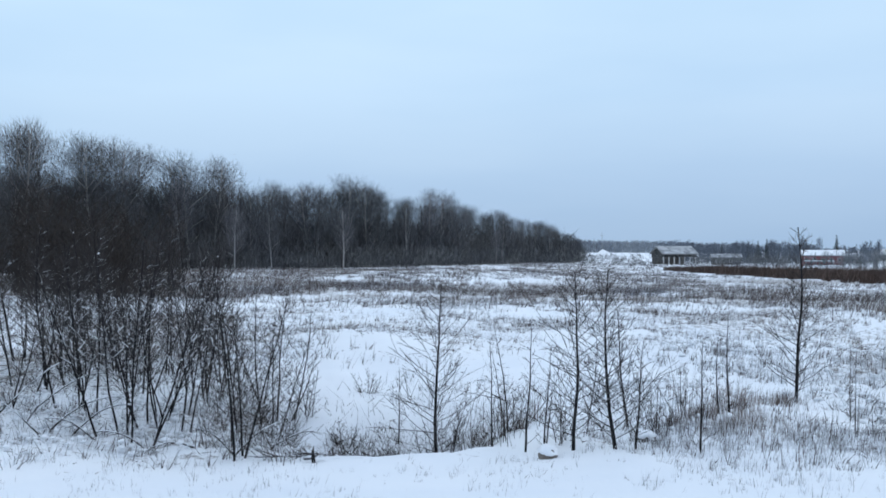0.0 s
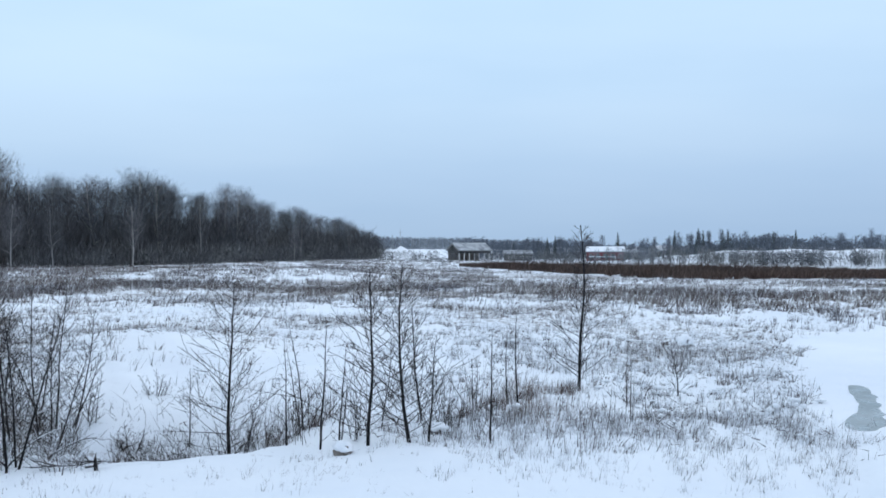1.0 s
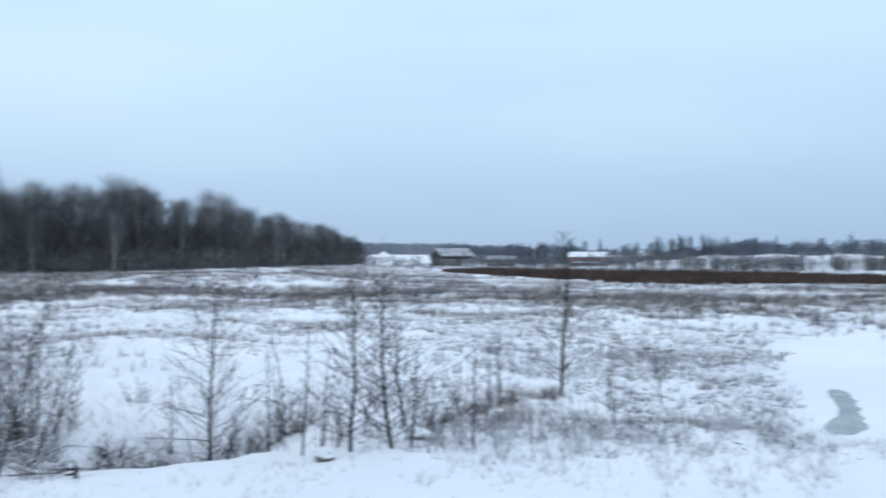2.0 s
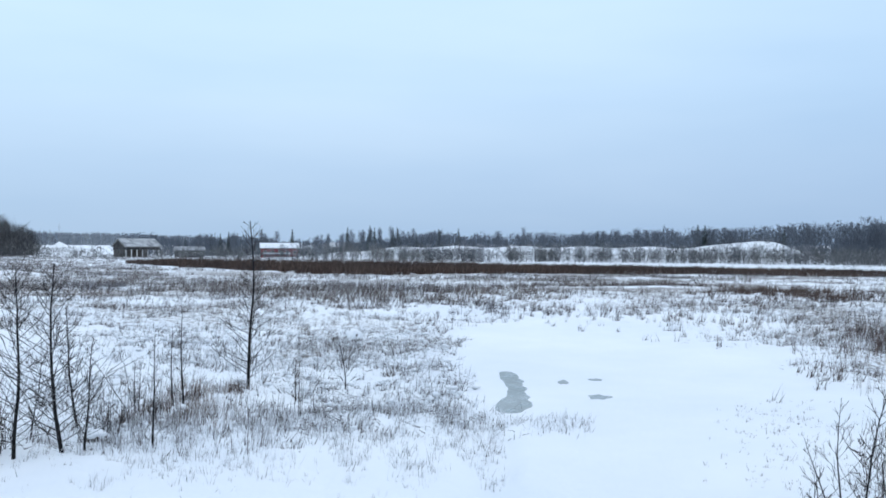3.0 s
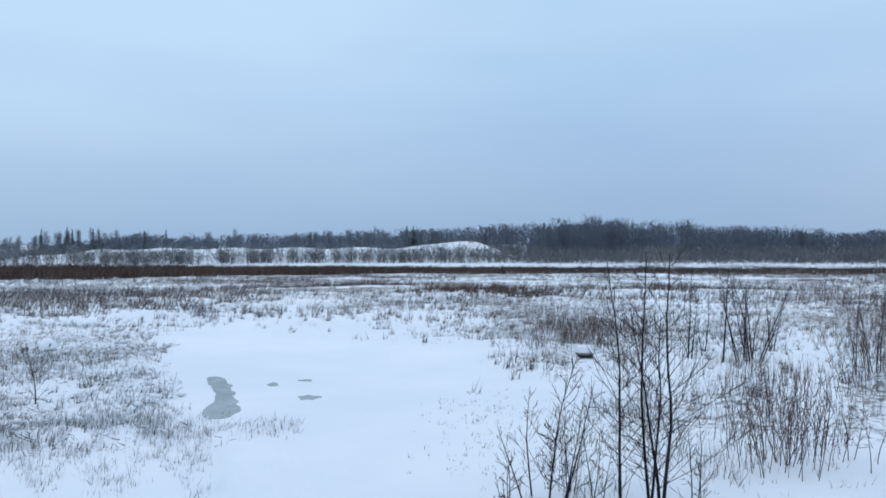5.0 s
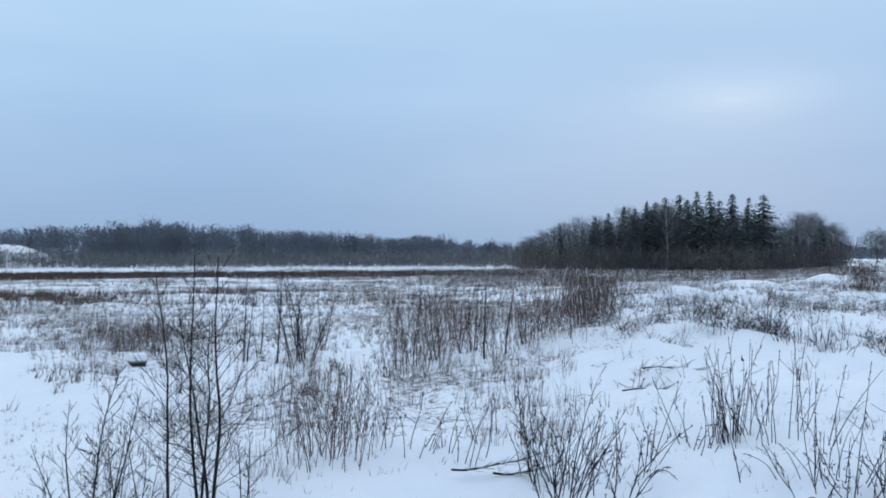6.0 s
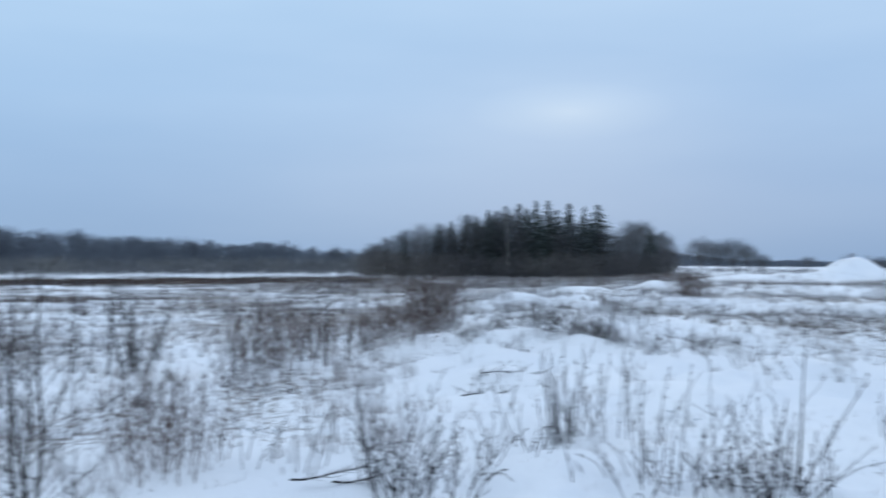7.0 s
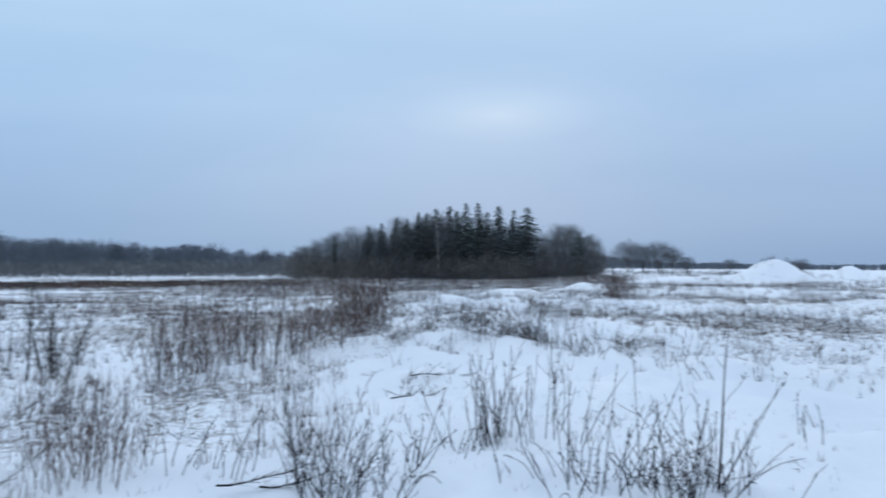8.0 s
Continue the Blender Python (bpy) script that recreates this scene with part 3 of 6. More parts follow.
# height over the eye, in degrees, along the wood's top
WOOD_TOP = [(-8.6, 0.0), (-8.1, 0.75), (-7.2, 1.3), (-5.5, 1.8), (-3.3, 2.25), (-1.5, 2.75), (0.6, 3.3), (3.5, 3.6), (5.5, 4.1), (9.0, 4.0), (12.0, 4.15), (15.0, 4.3), (20.0, 4.5), (24.0, 4.8), (32.0, 5.3)]
WOOD_LINE = [(-8.7, 290), (-7.0, 262), (-4.0, 222), (0.0, 186), (5.0, 162), (15.0, 142), (32.0, 128)]
for row in range(5):
    az = -8.1 + 0.15 * row
    while az < 32:
        front = top_angle(az, WOOD_LINE)
        d = front + row * 7 + rng.uniform(-2.5, 2.5)
        h = (math.tan(radians(top_angle(az, WOOD_TOP))) * front + EYE - float(at(az, d).z)) * rng.uniform(0.90, 1.04) * (1 + 0.012 * row) * (1 + 0.055 * float(grain(np.array(az * 0.7), np.array(row * 0.3), 51)))
        kind = "shrubby" if row == 0 and az > -5 and rng.random() < 0.4 else ("birch" if rng.random() < (0.10 if row < 2 else 0.26) else ("spruce" if rng.random() < 0.10 and az > 2 and row > 2 else "grey"))
        stand(kind, az, d, h * (0.62 if kind == "shrubby" else 1.0), "trees of the wood", 1.2 if kind == "grey" else 1.0)
        az += math.degrees(rng.uniform(4.2, 6.4) / d)
# taller birches that stand out over the wood
for az, el in ((24.3, 7.0), (23.7, 7.35), (23.0, 6.7), (21.0, 6.8), (20.2, 6.35), (19.5, 6.5), (18.5, 6.3), (17.5, 6.1), (15.6, 5.8), (14.9, 5.3), (13.5, 5.6), (12.7, 5.25), (10.2, 4.2), (5.7, 4.6), (4.6, 4.15), (0.9, 3.8), (0.2, 3.65), (-0.5, 3.3), (-3.6, 2.4), (-6.4, 1.6), (8.0, 4.1), (27.0, 7.2)):
    d = top_angle(az, WOOD_LINE) + rng.uniform(2, 10)
    stand("birch", az, d, math.tan(radians(el)) * d + EYE - at(az, d).z, "trees of the wood", 1.3, "tall birch rising over the wood, bare twigs")
for az in (10.15, 12.3, 5.95, -3.2):
    d = top_angle(az, WOOD_LINE) - 4.5
    stand("birch", az, d, 0.72 * (math.tan(radians(top_angle(az, WOOD_TOP))) * d + 3.0), "trees of the wood", 1.1, "birch with a white trunk at the wood's edge")


def brushwood(name, label, spots, material, seed, per, hmin, hmax, wide, category="undergrowth"):
    """Uncountable thin shrubs: spots are rows of (az, d)."""
    g = np.random.default_rng(seed)
    tall = np.repeat(g.uniform(hmin, hmax, len(spots)), per)
    az, d = np.repeat(spots[:, 0], per), np.repeat(spots[:, 1], per)
    n = len(az)
    up = g.random(n) ** 0.8
    x = -np.sin(np.radians(az)) * d + g.normal(size=n) * wide * (0.15 + 0.35 * up)
    y = np.cos(np.radians(az)) * d + g.normal(size=n) * wide * (0.15 + 0.35 * up)
    z = ground_z(x, y) - 0.1
    base = np.stack([x, y, z + up * tall * 0.8], 1)
    reach = tall * g.uniform(0.15, 0.35, n)
    tip = base + np.stack([g.normal(size=n) * 0.4 * reach, g.normal(size=n) * 0.4 * reach, reach], 1)
    v, f = slivers(base, tip, np.maximum(d * 0.00045, 0.012) * g.uniform(0.5, 1.5, n), g)
    return tagged(new(name, mesh_of(name, v, f, material)), label, category, kind="stuff")


g = np.random.default_rng(21)
a = g.uniform(-8.25, 32, 5200)
front = np.interp(a, [p[0] for p in WOOD_LINE], [p[1] for p in WOOD_LINE])
a2 = g.uniform(-7.5, 32, 2600)
front2 = np.interp(a2, [p[0] for p in WOOD_LINE], [p[1] for p in WOOD_LINE])
brushwood("inner_growth", "dense grey thin stems deep in the wood", np.stack([a2, front2 + 8 + g.uniform(0, 30, len(a2))], 1), BRUSH, 28, 16, 5.0, 10.0, 3.0)
for lo, hi, n, h0, h1, seed in ((11, 32, 2500, 8.5, 14.5, 36), (0, 11, 900, 6.5, 10.5, 37), (-6, 0, 600, 5.0, 8.0, 38)):
    a2 = g.uniform(lo, hi, n)
    front2 = np.interp(a2, [p[0] for p in WOOD_LINE], [p[1] for p in WOOD_LINE])
    brushwood("inner_growth", "tall thin bare stems within the wood", np.stack([a2, front2 + 2 + g.uniform(0, 34, n)], 1), BRUSH, seed, 16, h0, h1, 2.6)
brushwood("undergrowth", "grey leafless undergrowth along the wood's edge", np.stack([a, front - 2 + g.exponential(16, len(a))], 1), BRUSH, 22, 16, 2.0, 7.0, 3.0)
# Frost and the pale haze at the wood's foot share this shrub colour.
a = g.uniform(-8.2, 12, 1100)
front = np.interp(a, [p[0] for p in WOOD_LINE], [p[1] for p in WOOD_LINE])
brushwood("frosted_undergrowth", "pale frosted shrubs along the wood's edge", np.stack([a, front - 4 + g.exponential(4, len(a))], 1), RIME_BRUSH, 39, 14, 1.2, 4.6, 3.0)

# ---- the copse of spruces and bare trees ----
COPSE_TOP = [(-97.5, 0.5), (-97.0, 1.4), (-96.5, 2.0), (-94.7, 2.15), (-93.5, 2.1), (-91.0, 2.3), (-88.5, 2.6), (-86.5, 2.55), (-85.0, 2.4), (-83.5, 2.1), (-82.5, 1.85), (-81.7, 1.6), (-80.0, 1.2), (-79.2, 0.7), (-78.8, 0.1)]
COPSE_TOP.sort()
for row in range(4):
    az = -96.9 + 0.25 * row
    while az < -79.0:
        d = 188 + row * 6 + rng.uniform(-2, 2) + 0.15 * (az + 88) ** 2 * 0.3
        h = (math.tan(radians(top_angle(az, COPSE_TOP) + 0.12)) * 190 + EYE - float(at(az, d).z)) * rng.uniform(0.74, 1.06)
        kind = "spruce" if rng.random() < (0.30 if -93 < az < -84 else 0.06) else ("birch" if rng.random() < 0.12 else "grey")
        if row < 2 and rng.random() < 0.5:
            kind, h = "shrubby", h * 0.88
        stand(kind, az, d, h, "trees of the copse", 1.4 if kind != "spruce" else 1.15)
        az += math.degrees(rng.uniform(2.4, 3.8) / d)
for az, el in ((-92.9, 3.15), (-92.1, 3.02), (-91.2, 3.25), (-90.5, 2.85), (-89.95, 3.4), (-89.25, 3.4), (-88.7, 2.95), (-88.27, 3.22), (-87.45, 3.08), (-86.9, 2.8), (-86.4, 2.85), (-85.7, 2.45), (-85.1, 2.5), (-84.2, 2.15), (-83.4, 1.95)):
    d = 188 + rng.uniform(0, 12)
    stand("spruce", az, d, math.tan(radians(el)) * d + EYE - at(az, d).z, "trees of the copse", rng.uniform(1.0, 1.4), "tall dark spruce rising over the copse")
a = g.uniform(-97.2, -78.9, 2600)
brushwood("copse_undergrowth", "brown leafless undergrowth before the copse", np.stack([a, 182 + g.exponential(15, len(a))], 1), COPSE_BRUSH, 23, 16, 1.5, 6.0, 3.4)

# ---- far woods ----
def far_woods(name, label, seed, count, az0, az1, near, far, tops, spiky=0.2, sink=0.0, per=42, scatter=0.25, material=None):
    g = np.random.default_rng(seed)
    az, d = g.uniform(az0, az1, count), g.uniform(near, far, count)
    el = np.interp(az, [p[0] for p in tops], [p[1] for p in tops])
    x, y = -np.sin(np.radians(az)) * d, np.cos(np.radians(az)) * d
    z = ground_z(x, y) - 0.2
    lumps = 1 + 0.16 * grain(az * 1.1, d * 0.02, seed) + 0.10 * grain(az * 3.3, d * 0.05, seed + 1)
    h = np.maximum(np.tan(np.radians(el)) * d + EYE - z, 2.0) * lumps * (1 - scatter * g.random(count) ** 1.5 + 0.12 * (g.random(count) < 0.05))
    cone = g.random(count) < spiky
    i = np.repeat(np.arange(count), per)
    t = g.random(len(i)) ** 0.8
    hh = h[i]
    r = np.where(cone[i], 0.17 * (1 - t) + 0.01, 0.24 * np.sqrt(np.maximum(np.sin(math.pi * np.clip(t * 0.85 + 0.1, 0, 1)), 0.02))) * hh * g.random(len(i)) ** 0.5
    a = g.uniform(0, 2 * math.pi, len(i))
    bx, by, bz = x[i] + np.cos(a) * r, y[i] + np.sin(a) * r, z[i] + t * hh * 0.96
    way = np.where(cone[i], -0.05, 0.19) * hh
    base = np.stack([bx, by, bz], 1)
    tip = base + np.stack([np.cos(a) * 0.04 * hh + g.normal(size=len(i)) * 0.03 * hh, np.sin(a) * 0.04 * hh + g.normal(size=len(i)) * 0.03 * hh, way * g.uniform(0.5, 1.2, len(i))], 1)
    tip[:, 2] = np.minimum(tip[:, 2], z[i] + hh)
    v, f = slivers(base, tip, d[i] * 0.0005 * g.uniform(0.5, 1.4, len(i)) * np.where(cone[i], 2.6, 1.0), g)
    tb = np.stack([x, y, z], 1)
    v2, f2 = slivers(tb, tb + np.stack([0 * h, 0 * h, h], 1), d * 0.0003, g)
    return tagged(new(name, mesh_of(name, np.vstack([v, v2]), np.vstack([f, f2 + len(v)]), material or HAZED_FARWOOD)), label, "woods", kind="stuff")


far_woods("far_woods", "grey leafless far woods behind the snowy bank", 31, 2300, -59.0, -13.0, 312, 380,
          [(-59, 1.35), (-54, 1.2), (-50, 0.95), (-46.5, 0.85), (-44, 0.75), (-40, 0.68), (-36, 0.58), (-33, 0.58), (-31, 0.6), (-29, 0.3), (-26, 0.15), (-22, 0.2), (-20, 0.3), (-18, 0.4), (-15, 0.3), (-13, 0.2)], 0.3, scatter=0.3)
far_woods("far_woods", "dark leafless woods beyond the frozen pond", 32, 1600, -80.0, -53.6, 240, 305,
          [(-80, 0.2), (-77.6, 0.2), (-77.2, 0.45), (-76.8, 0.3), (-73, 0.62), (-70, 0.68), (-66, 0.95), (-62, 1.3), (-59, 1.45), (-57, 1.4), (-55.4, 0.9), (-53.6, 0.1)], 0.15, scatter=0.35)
far_woods("far_woods", "hazy far forest ridge on the skyline", 33, 1100, -18.0, -6.5, 1100, 1300, [(-18, 0.3), (-13, 0.45), (-9, 0.5), (-6.5, 0.55)], 0.5, scatter=0.2, material=HAZE_RIDGE, per=30)
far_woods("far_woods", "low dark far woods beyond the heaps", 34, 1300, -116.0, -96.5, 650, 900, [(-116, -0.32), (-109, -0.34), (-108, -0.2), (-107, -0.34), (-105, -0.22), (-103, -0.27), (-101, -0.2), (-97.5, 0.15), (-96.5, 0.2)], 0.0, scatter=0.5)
# single trees that stand over the far woods
g2 = np.random.default_rng(35)
skyline = [(-26.99, 1.2), (-27.56, 1.04), (-28.24, 1.11), (-28.91, 0.87), (-29.59, 0.98), (-31.12, 0.98), (-32.3, 1.05), (-36.19, 1.13), (-39.71, 0.9), (-41.7, 1.0), (-42.78, 1.07), (-43.82, 0.9), (-46.3, 1.3), (-46.7, 1.3), (-47.8, 1.0), (-25.4, 0.7), (-24.5, 0.5), (-22.4, 0.95), (-21.5, 0.8), (-20.6, 0.85), (-17.0, 0.5)]
skyline += [(a, top_angle(a, [(-76, 0.7), (-62, 1.3), (-55, 1.25), (-50, 1.05), (-44, 0.95), (-34, 0.9), (-27, 1.05), (-24, 0.6), (-20, 0.8), (-15, 0.4)]) * f) for a, f in zip(g2.uniform(-76, -15, 80), g2.uniform(0.72, 1.05, 80))]
for az, el in skyline:
    d = 316 + g2.uniform(0, 20) if az > -54 else 240 + g2.uniform(0, 25)
    h = math.tan(radians(el)) * d + EYE - at(az, d).z
    if az < -52 or g2.random() < 0.75:
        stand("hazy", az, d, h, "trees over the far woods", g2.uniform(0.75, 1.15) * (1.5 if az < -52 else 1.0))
    else:
        stand("spruce", az, d, h * 0.95, "trees over the far woods", 0.8, "far dark spruce standing over the woods")


def lone_tree(az, d, h, w):
    """A low bare tree with a round crown of fine twigs."""
    n = 4600
    trunk, _, _ = bent(rng, (0, 0, -0.1), (0, 0, 1), h * 0.4, 4, 0.022 * h, 0.014 * h, 0.04)
    for k in range(11):
        a = rng.uniform(0, 6.3)
        trunk += bent(rng, (0, 0, h * rng.uniform(0.12, 0.38)), (math.cos(a), math.sin(a), rng.uniform(0.7, 2.0)), h * rng.uniform(0.35, 0.55), 4, 0.012 * h, 0.003 * h, 0.12, 0.03)[0]
    out = rng.normal(size=(n, 3))
    out /= np.linalg.norm(out, axis=1, keepdims=True)
    lumpy = 1 + 0.16 * np.sin(out[:, :1] * 5 + az) * np.cos(out[:, 1:2] * 6) + 0.08 * rng.normal(size=(n, 1))
    core = np.array([0, 0, 0.55 * h]) + out * np.array([0.46 * w, 0.46 * w, 0.42]) * h * rng.random((n, 1)) ** 0.45 * lumpy * 0.92
    core[:, 2] = np.maximum(core[:, 2], 0.1 * h)
    tip = core + (out * 0.7 + np.array([0, 0, 0.5]) + rng.normal(size=(n, 3)) * 0.4) * h * rng.uniform(0.03, 0.08, (n, 1))
    thing = base_empty("willow_tree", at(az, d, -0.1))
    tagged(part("trunk", mesh_of("trunk", *tubes(trunk, 4), TRUNK), thing), kind="stuff")
    tagged(part("crown", mesh_of("crown", *slivers(core, tip, h * rng.uniform(0.004, 0.010, n), rng), CROWN), thing), kind="stuff")
    tagged(thing, "round-crowned bare tree standing alone in snow", "tree", "lone trees in the open field")


for az, d, h, w in ((-98.8, 300, 10.4, 1.1), (-99.7, 304, 9.4, 1.1), (-100.6, 300, 10.2, 1.2), (-101.4, 306, 8.2, 1.1), (-102.2, 310, 5.5, 1.2), (-108.4, 330, 5.0, 1.4), (-107.9, 340, 4.2, 1.4), (-104.6, 420, 5.6, 1.5), (-77.3, 250, 6.3, 1.2)):
    lone_tree(az, d, h, w)

for az, el in zip(g2.uniform(-31.5, -24.6, 22), g2.uniform(0.55, 1.05, 22)):
    d = 318 + g2.uniform(0, 18)
    stand("hazy" if g2.random() < 0.6 else "spruce", az, d, math.tan(radians(el)) * d + EYE - at(az, d).z, "trees over the far woods", 0.7, "slender dark tree standing over the far woods")

for k in range(190):
    az = rng.uniform(-56, -21) if k % 3 else -24 - 3.1 * (k // 3 % 10) + rng.normal() * 0.4
    stand("small", az, rng.uniform(230, 239.5), rng.uniform(3.0, 5.0), "small trees on the snowy bank", 1.3, "small bare tree on the snowy bank")
a = np.concatenate([np.repeat(g.uniform(-56, -23, 110), 8) + g.normal(size=880) * 0.13, g.uniform(-56, -16, 560)])
brushwood("bank_scrub", "grey bushes and thin stems on the snowy bank", np.stack([a, g.uniform(230, 239.5, len(a))], 1), RIME_BRUSH, 24, 14, 2.0, 4.3, 1.4, "scrub")
a = np.concatenate([g.uniform(-54, -24, 240), g.normal(-49.5, 1.6, 70)])
brushwood("crest_scrub", "rimed low bushes along the crest of the bank", np.stack([a, g.uniform(239, 246, len(a))], 1), RIME_BRUSH, 29, 14, 0.7, 2.0, 1.3, "scrub")
a = g.uniform(-105, -97, 170)
brushwood("field_scrub", "low brown scrub in the far field", np.stack([a, g.uniform(150, 300, len(a))], 1), SCRUB, 27, 24, 0.5, 1.6, 1.8, "scrub")
# Rimed colour also takes in the light haze low along the shore.
a = g.uniform(-79, -53.5, 1500)
brushwood("shore_scrub", "pale scrub along the far shore", np.stack([a, g.uniform(212, 240, len(a))], 1), RIME_BRUSH, 25, 14, 2.0, 4.6, 2.4, "scrub")
a = np.concatenate([g.uniform(-26, -14.3, 100), np.repeat(g.uniform(-26, -12, 12), 7) + g.normal(size=84) * 0.18, g.normal(-8.5, 0.12, 14), g.normal(-9.05, 0.1, 8), g.uniform(-12.6, -9.3, 48)])
a = a[(np.abs(a + 21.6) > 0.7) & (np.abs(a + 13.6) > 0.55)]
brushwood("village_scrub", "bare bushes round the far buildings", np.stack([a, g.uniform(228, 292, len(a))], 1), RIME_BRUSH, 26, 24, 1.0, 3.8, 2.4, "scrub")


# ---- reeds and grass ----
def tufts(name, label, az, d, per, hmin, hmax, width, spread, material, seed, category="grass", grow=None, lean_by=0.32):
    """Dry blades in tufts at the rows (az, d)."""
    g = np.random.default_rng(seed)
    cx, cy = -np.sin(np.radians(az)) * d, np.cos(np.radians(az)) * d
    size = g.uniform(0.6, 1.15, len(az)) * (1.0 if grow is None else grow)
    i = np.repeat(np.arange(len(az)), per)
    a = g.uniform(0, 2 * math.pi, len(i))
    r = spread * size[i] * g.random(len(i)) ** 0.7
    x, y = cx[i] + np.cos(a) * r, cy[i] + np.sin(a) * r
    z = ground_z(x, y) - 0.02
    h = g.uniform(hmin, hmax, len(i)) * size[i]
    lean = g.normal(0.0, lean_by, (len(i), 2)) + np.array([[0.12, -0.05]]) * lean_by / 0.32
    base = np.stack([x, y, z], 1)
    tip = base + np.stack([lean[:, 0] * h, lean[:, 1] * h, h * g.uniform(0.75, 1.0, len(i))], 1)
    v, f = slivers(base, tip, width * g.uniform(0.6, 1.4, len(i)), g)
    return tagged(new(name, mesh_of(name, v, f, material)), label, category, kind="stuff")


def scatter(count, az0, az1, d0, d1, seed, keep):
    """Spots spread evenly over the ground, thinned by keep(az, d, x, y) from 0 to 1."""
    g = np.random.default_rng(seed)
    az = g.uniform(az0, az1, count)
    d = np.sqrt(g.uniform(d0 * d0, d1 * d1, count))
    x, y = -np.sin(np.radians(az)) * d, np.cos(np.radians(az)) * d
    ok = g.random(count) < keep(az, d, x, y)
    ok &= (np.abs(az + 56.8) > 1.1) | (d < 19.3) | (d > 22.4)
    return az[ok], d[ok]


def clump(x, y, size, seed):
    return smooth(grain(x * size, y * size, seed) + 0.5 * grain(x * size * 2.6, y * size * 2.6, seed + 1), -0.35, 0.55)


def meadow(az, d, x, y):
    n = grain(x * 0.045, y * 0.045, 11) + 0.5 * grain(x * 0.13, y * 0.13, 12)
    end = 118 + 85 * smooth(-az, 5, 9)
    band = smooth(d, 34, 48) * (1 - smooth(d, end - 25, end))
    return np.clip((0.34 + 0.9 * n) * band * (1 + 0.5 * smooth(-az, 55, 62) * (1 - smooth(-az, 80, 86))), 0.015, 1) * (1 - clearing(az, d)) * spare(az, d) * (0.25 + 0.95 * clump(x, y, 0.22, 61)) * (1 + 0.8 * smooth(az, -9, -4))


def thin(az, d, x, y):
    n = grain(x * 0.12, y * 0.12, 14) + 0.6 * grain(x * 0.35, y * 0.35, 15)
    flat = np.maximum((1 - smooth(clearing(az, d), 0.1, 0.7)) * (1 - 0.8 * smooth(-az, 78, 86) * (1 - smooth(d, 17, 22))) * (1 - 0.3 * smooth(-az, 58, 63) * (1 - smooth(d, 15, 18))), 0.03)
    return np.clip(0.34 + 0.7 * n, 0.06, 1) * flat * (0.05 + 0.95 * smooth(d, 11, 13.5)) * spare(az, d) * (0.05 + 0.95 * clump(x, y, 0.8, 63) ** 1.7)


def frosted(az, d, x, y):
    n = grain(x * 0.3, y * 0.3, 17)
    zone = smooth(az, -37, -32) * (1 - smooth(az, -13, -9)) * smooth(d, 11.5, 13.5) * (1 - smooth(d, 22, 32))
    return np.clip(0.25 + 0.7 * n, 0, 1) * zone * (1 - clearing(az, d)) * (0.3 + 0.8 * clump(x, y, 0.9, 77))


REED_LINE = [(-80, 150), (-70, 149), (-55, 147), (-46, 146), (-40, 145), (-34, 139), (-28, 134), (-22, 144), (-17, 168), (-13, 205)]
REED_LINE.sort()
g = np.random.default_rng(41)
a = g.uniform(-80, -13, 10500)
line = np.interp(a, [p[0] for p in REED_LINE], [p[1] for p in REED_LINE])
depth = np.interp(a, [-80, -55, -46, -38, -28, -20, -13], [26, 24, 24, 28, 56, 40, 24])
tufts("reed_bed", "dense dark brown reed bed before the frozen pond", a, line + g.random(len(a)) * depth, 11, 0.9, 1.75, 0.11, 0.6, REED, 42, "reeds", grow=np.interp(a, [-60, -50, -42, -36, -31, -18, -15.5, -13], [0.4, 0.58, 0.74, 0.80, 1.05, 1.15, 1.1, 0.25]))
a, d = scatter(70000, -116, 30, 34, 205, 43, meadow)
tufts("meadow_grass", "clumps of dry brown grass standing out of the snow", a, d, 11, 0.25, 0.85, 0.026, 0.42, GRASS, 44)
a, d = scatter(44000, -116, 30, 9, 52, 45, thin)
tufts("snowy_grass", "thin dry grass stems poking out of the snow", a, d, 6, 0.10, 0.42, 0.013, 0.16, GRASS, 46, lean_by=0.25)
a, d = scatter(16000, -38, -8, 11, 33, 47, frosted)
tufts("frosted_grass", "frosted grey grass tufts beside the ice", a, d, 7, 0.08, 0.28, 0.014, 0.12, FROSTED, 48, lean_by=0.22)
g = np.random.default_rng(60)
a = g.uniform(-33, -12, 900)
d = 13.6 + 0.7 * grain(a * 0.35, a * 0.1, 78) + g.normal(0, 0.7, 900)
ok = (d > 12) & (grain(a * 1.3, d * 1.6, 79) > -0.35)
tufts("frosted_grass", "dense fringe of short frosted grass above the smooth snow", a[ok], d[ok], 8, 0.06, 0.2, 0.013, 0.11, FROSTED, 79, lean_by=0.2)
a, d = a[ok][::4] + 0.2, d[ok][::4] + 0.3
tufts("dark_tufts", "small dark tufts of dead grass in the frosted fringe", a, d, 9, 0.06, 0.2, 0.012, 0.09, GRASS, 80, lean_by=0.3)
g = np.random.default_rng(61)
a, d = g.uniform(-40.0, -31, 170), 13.5 + g.normal(0, 0.35, 170)
tufts("frosted_grass", "frosted grass fringe below the frozen puddle", a, d, 7, 0.06, 0.2, 0.008, 0.10, FROSTED, 62)
g = np.random.default_rng(49)
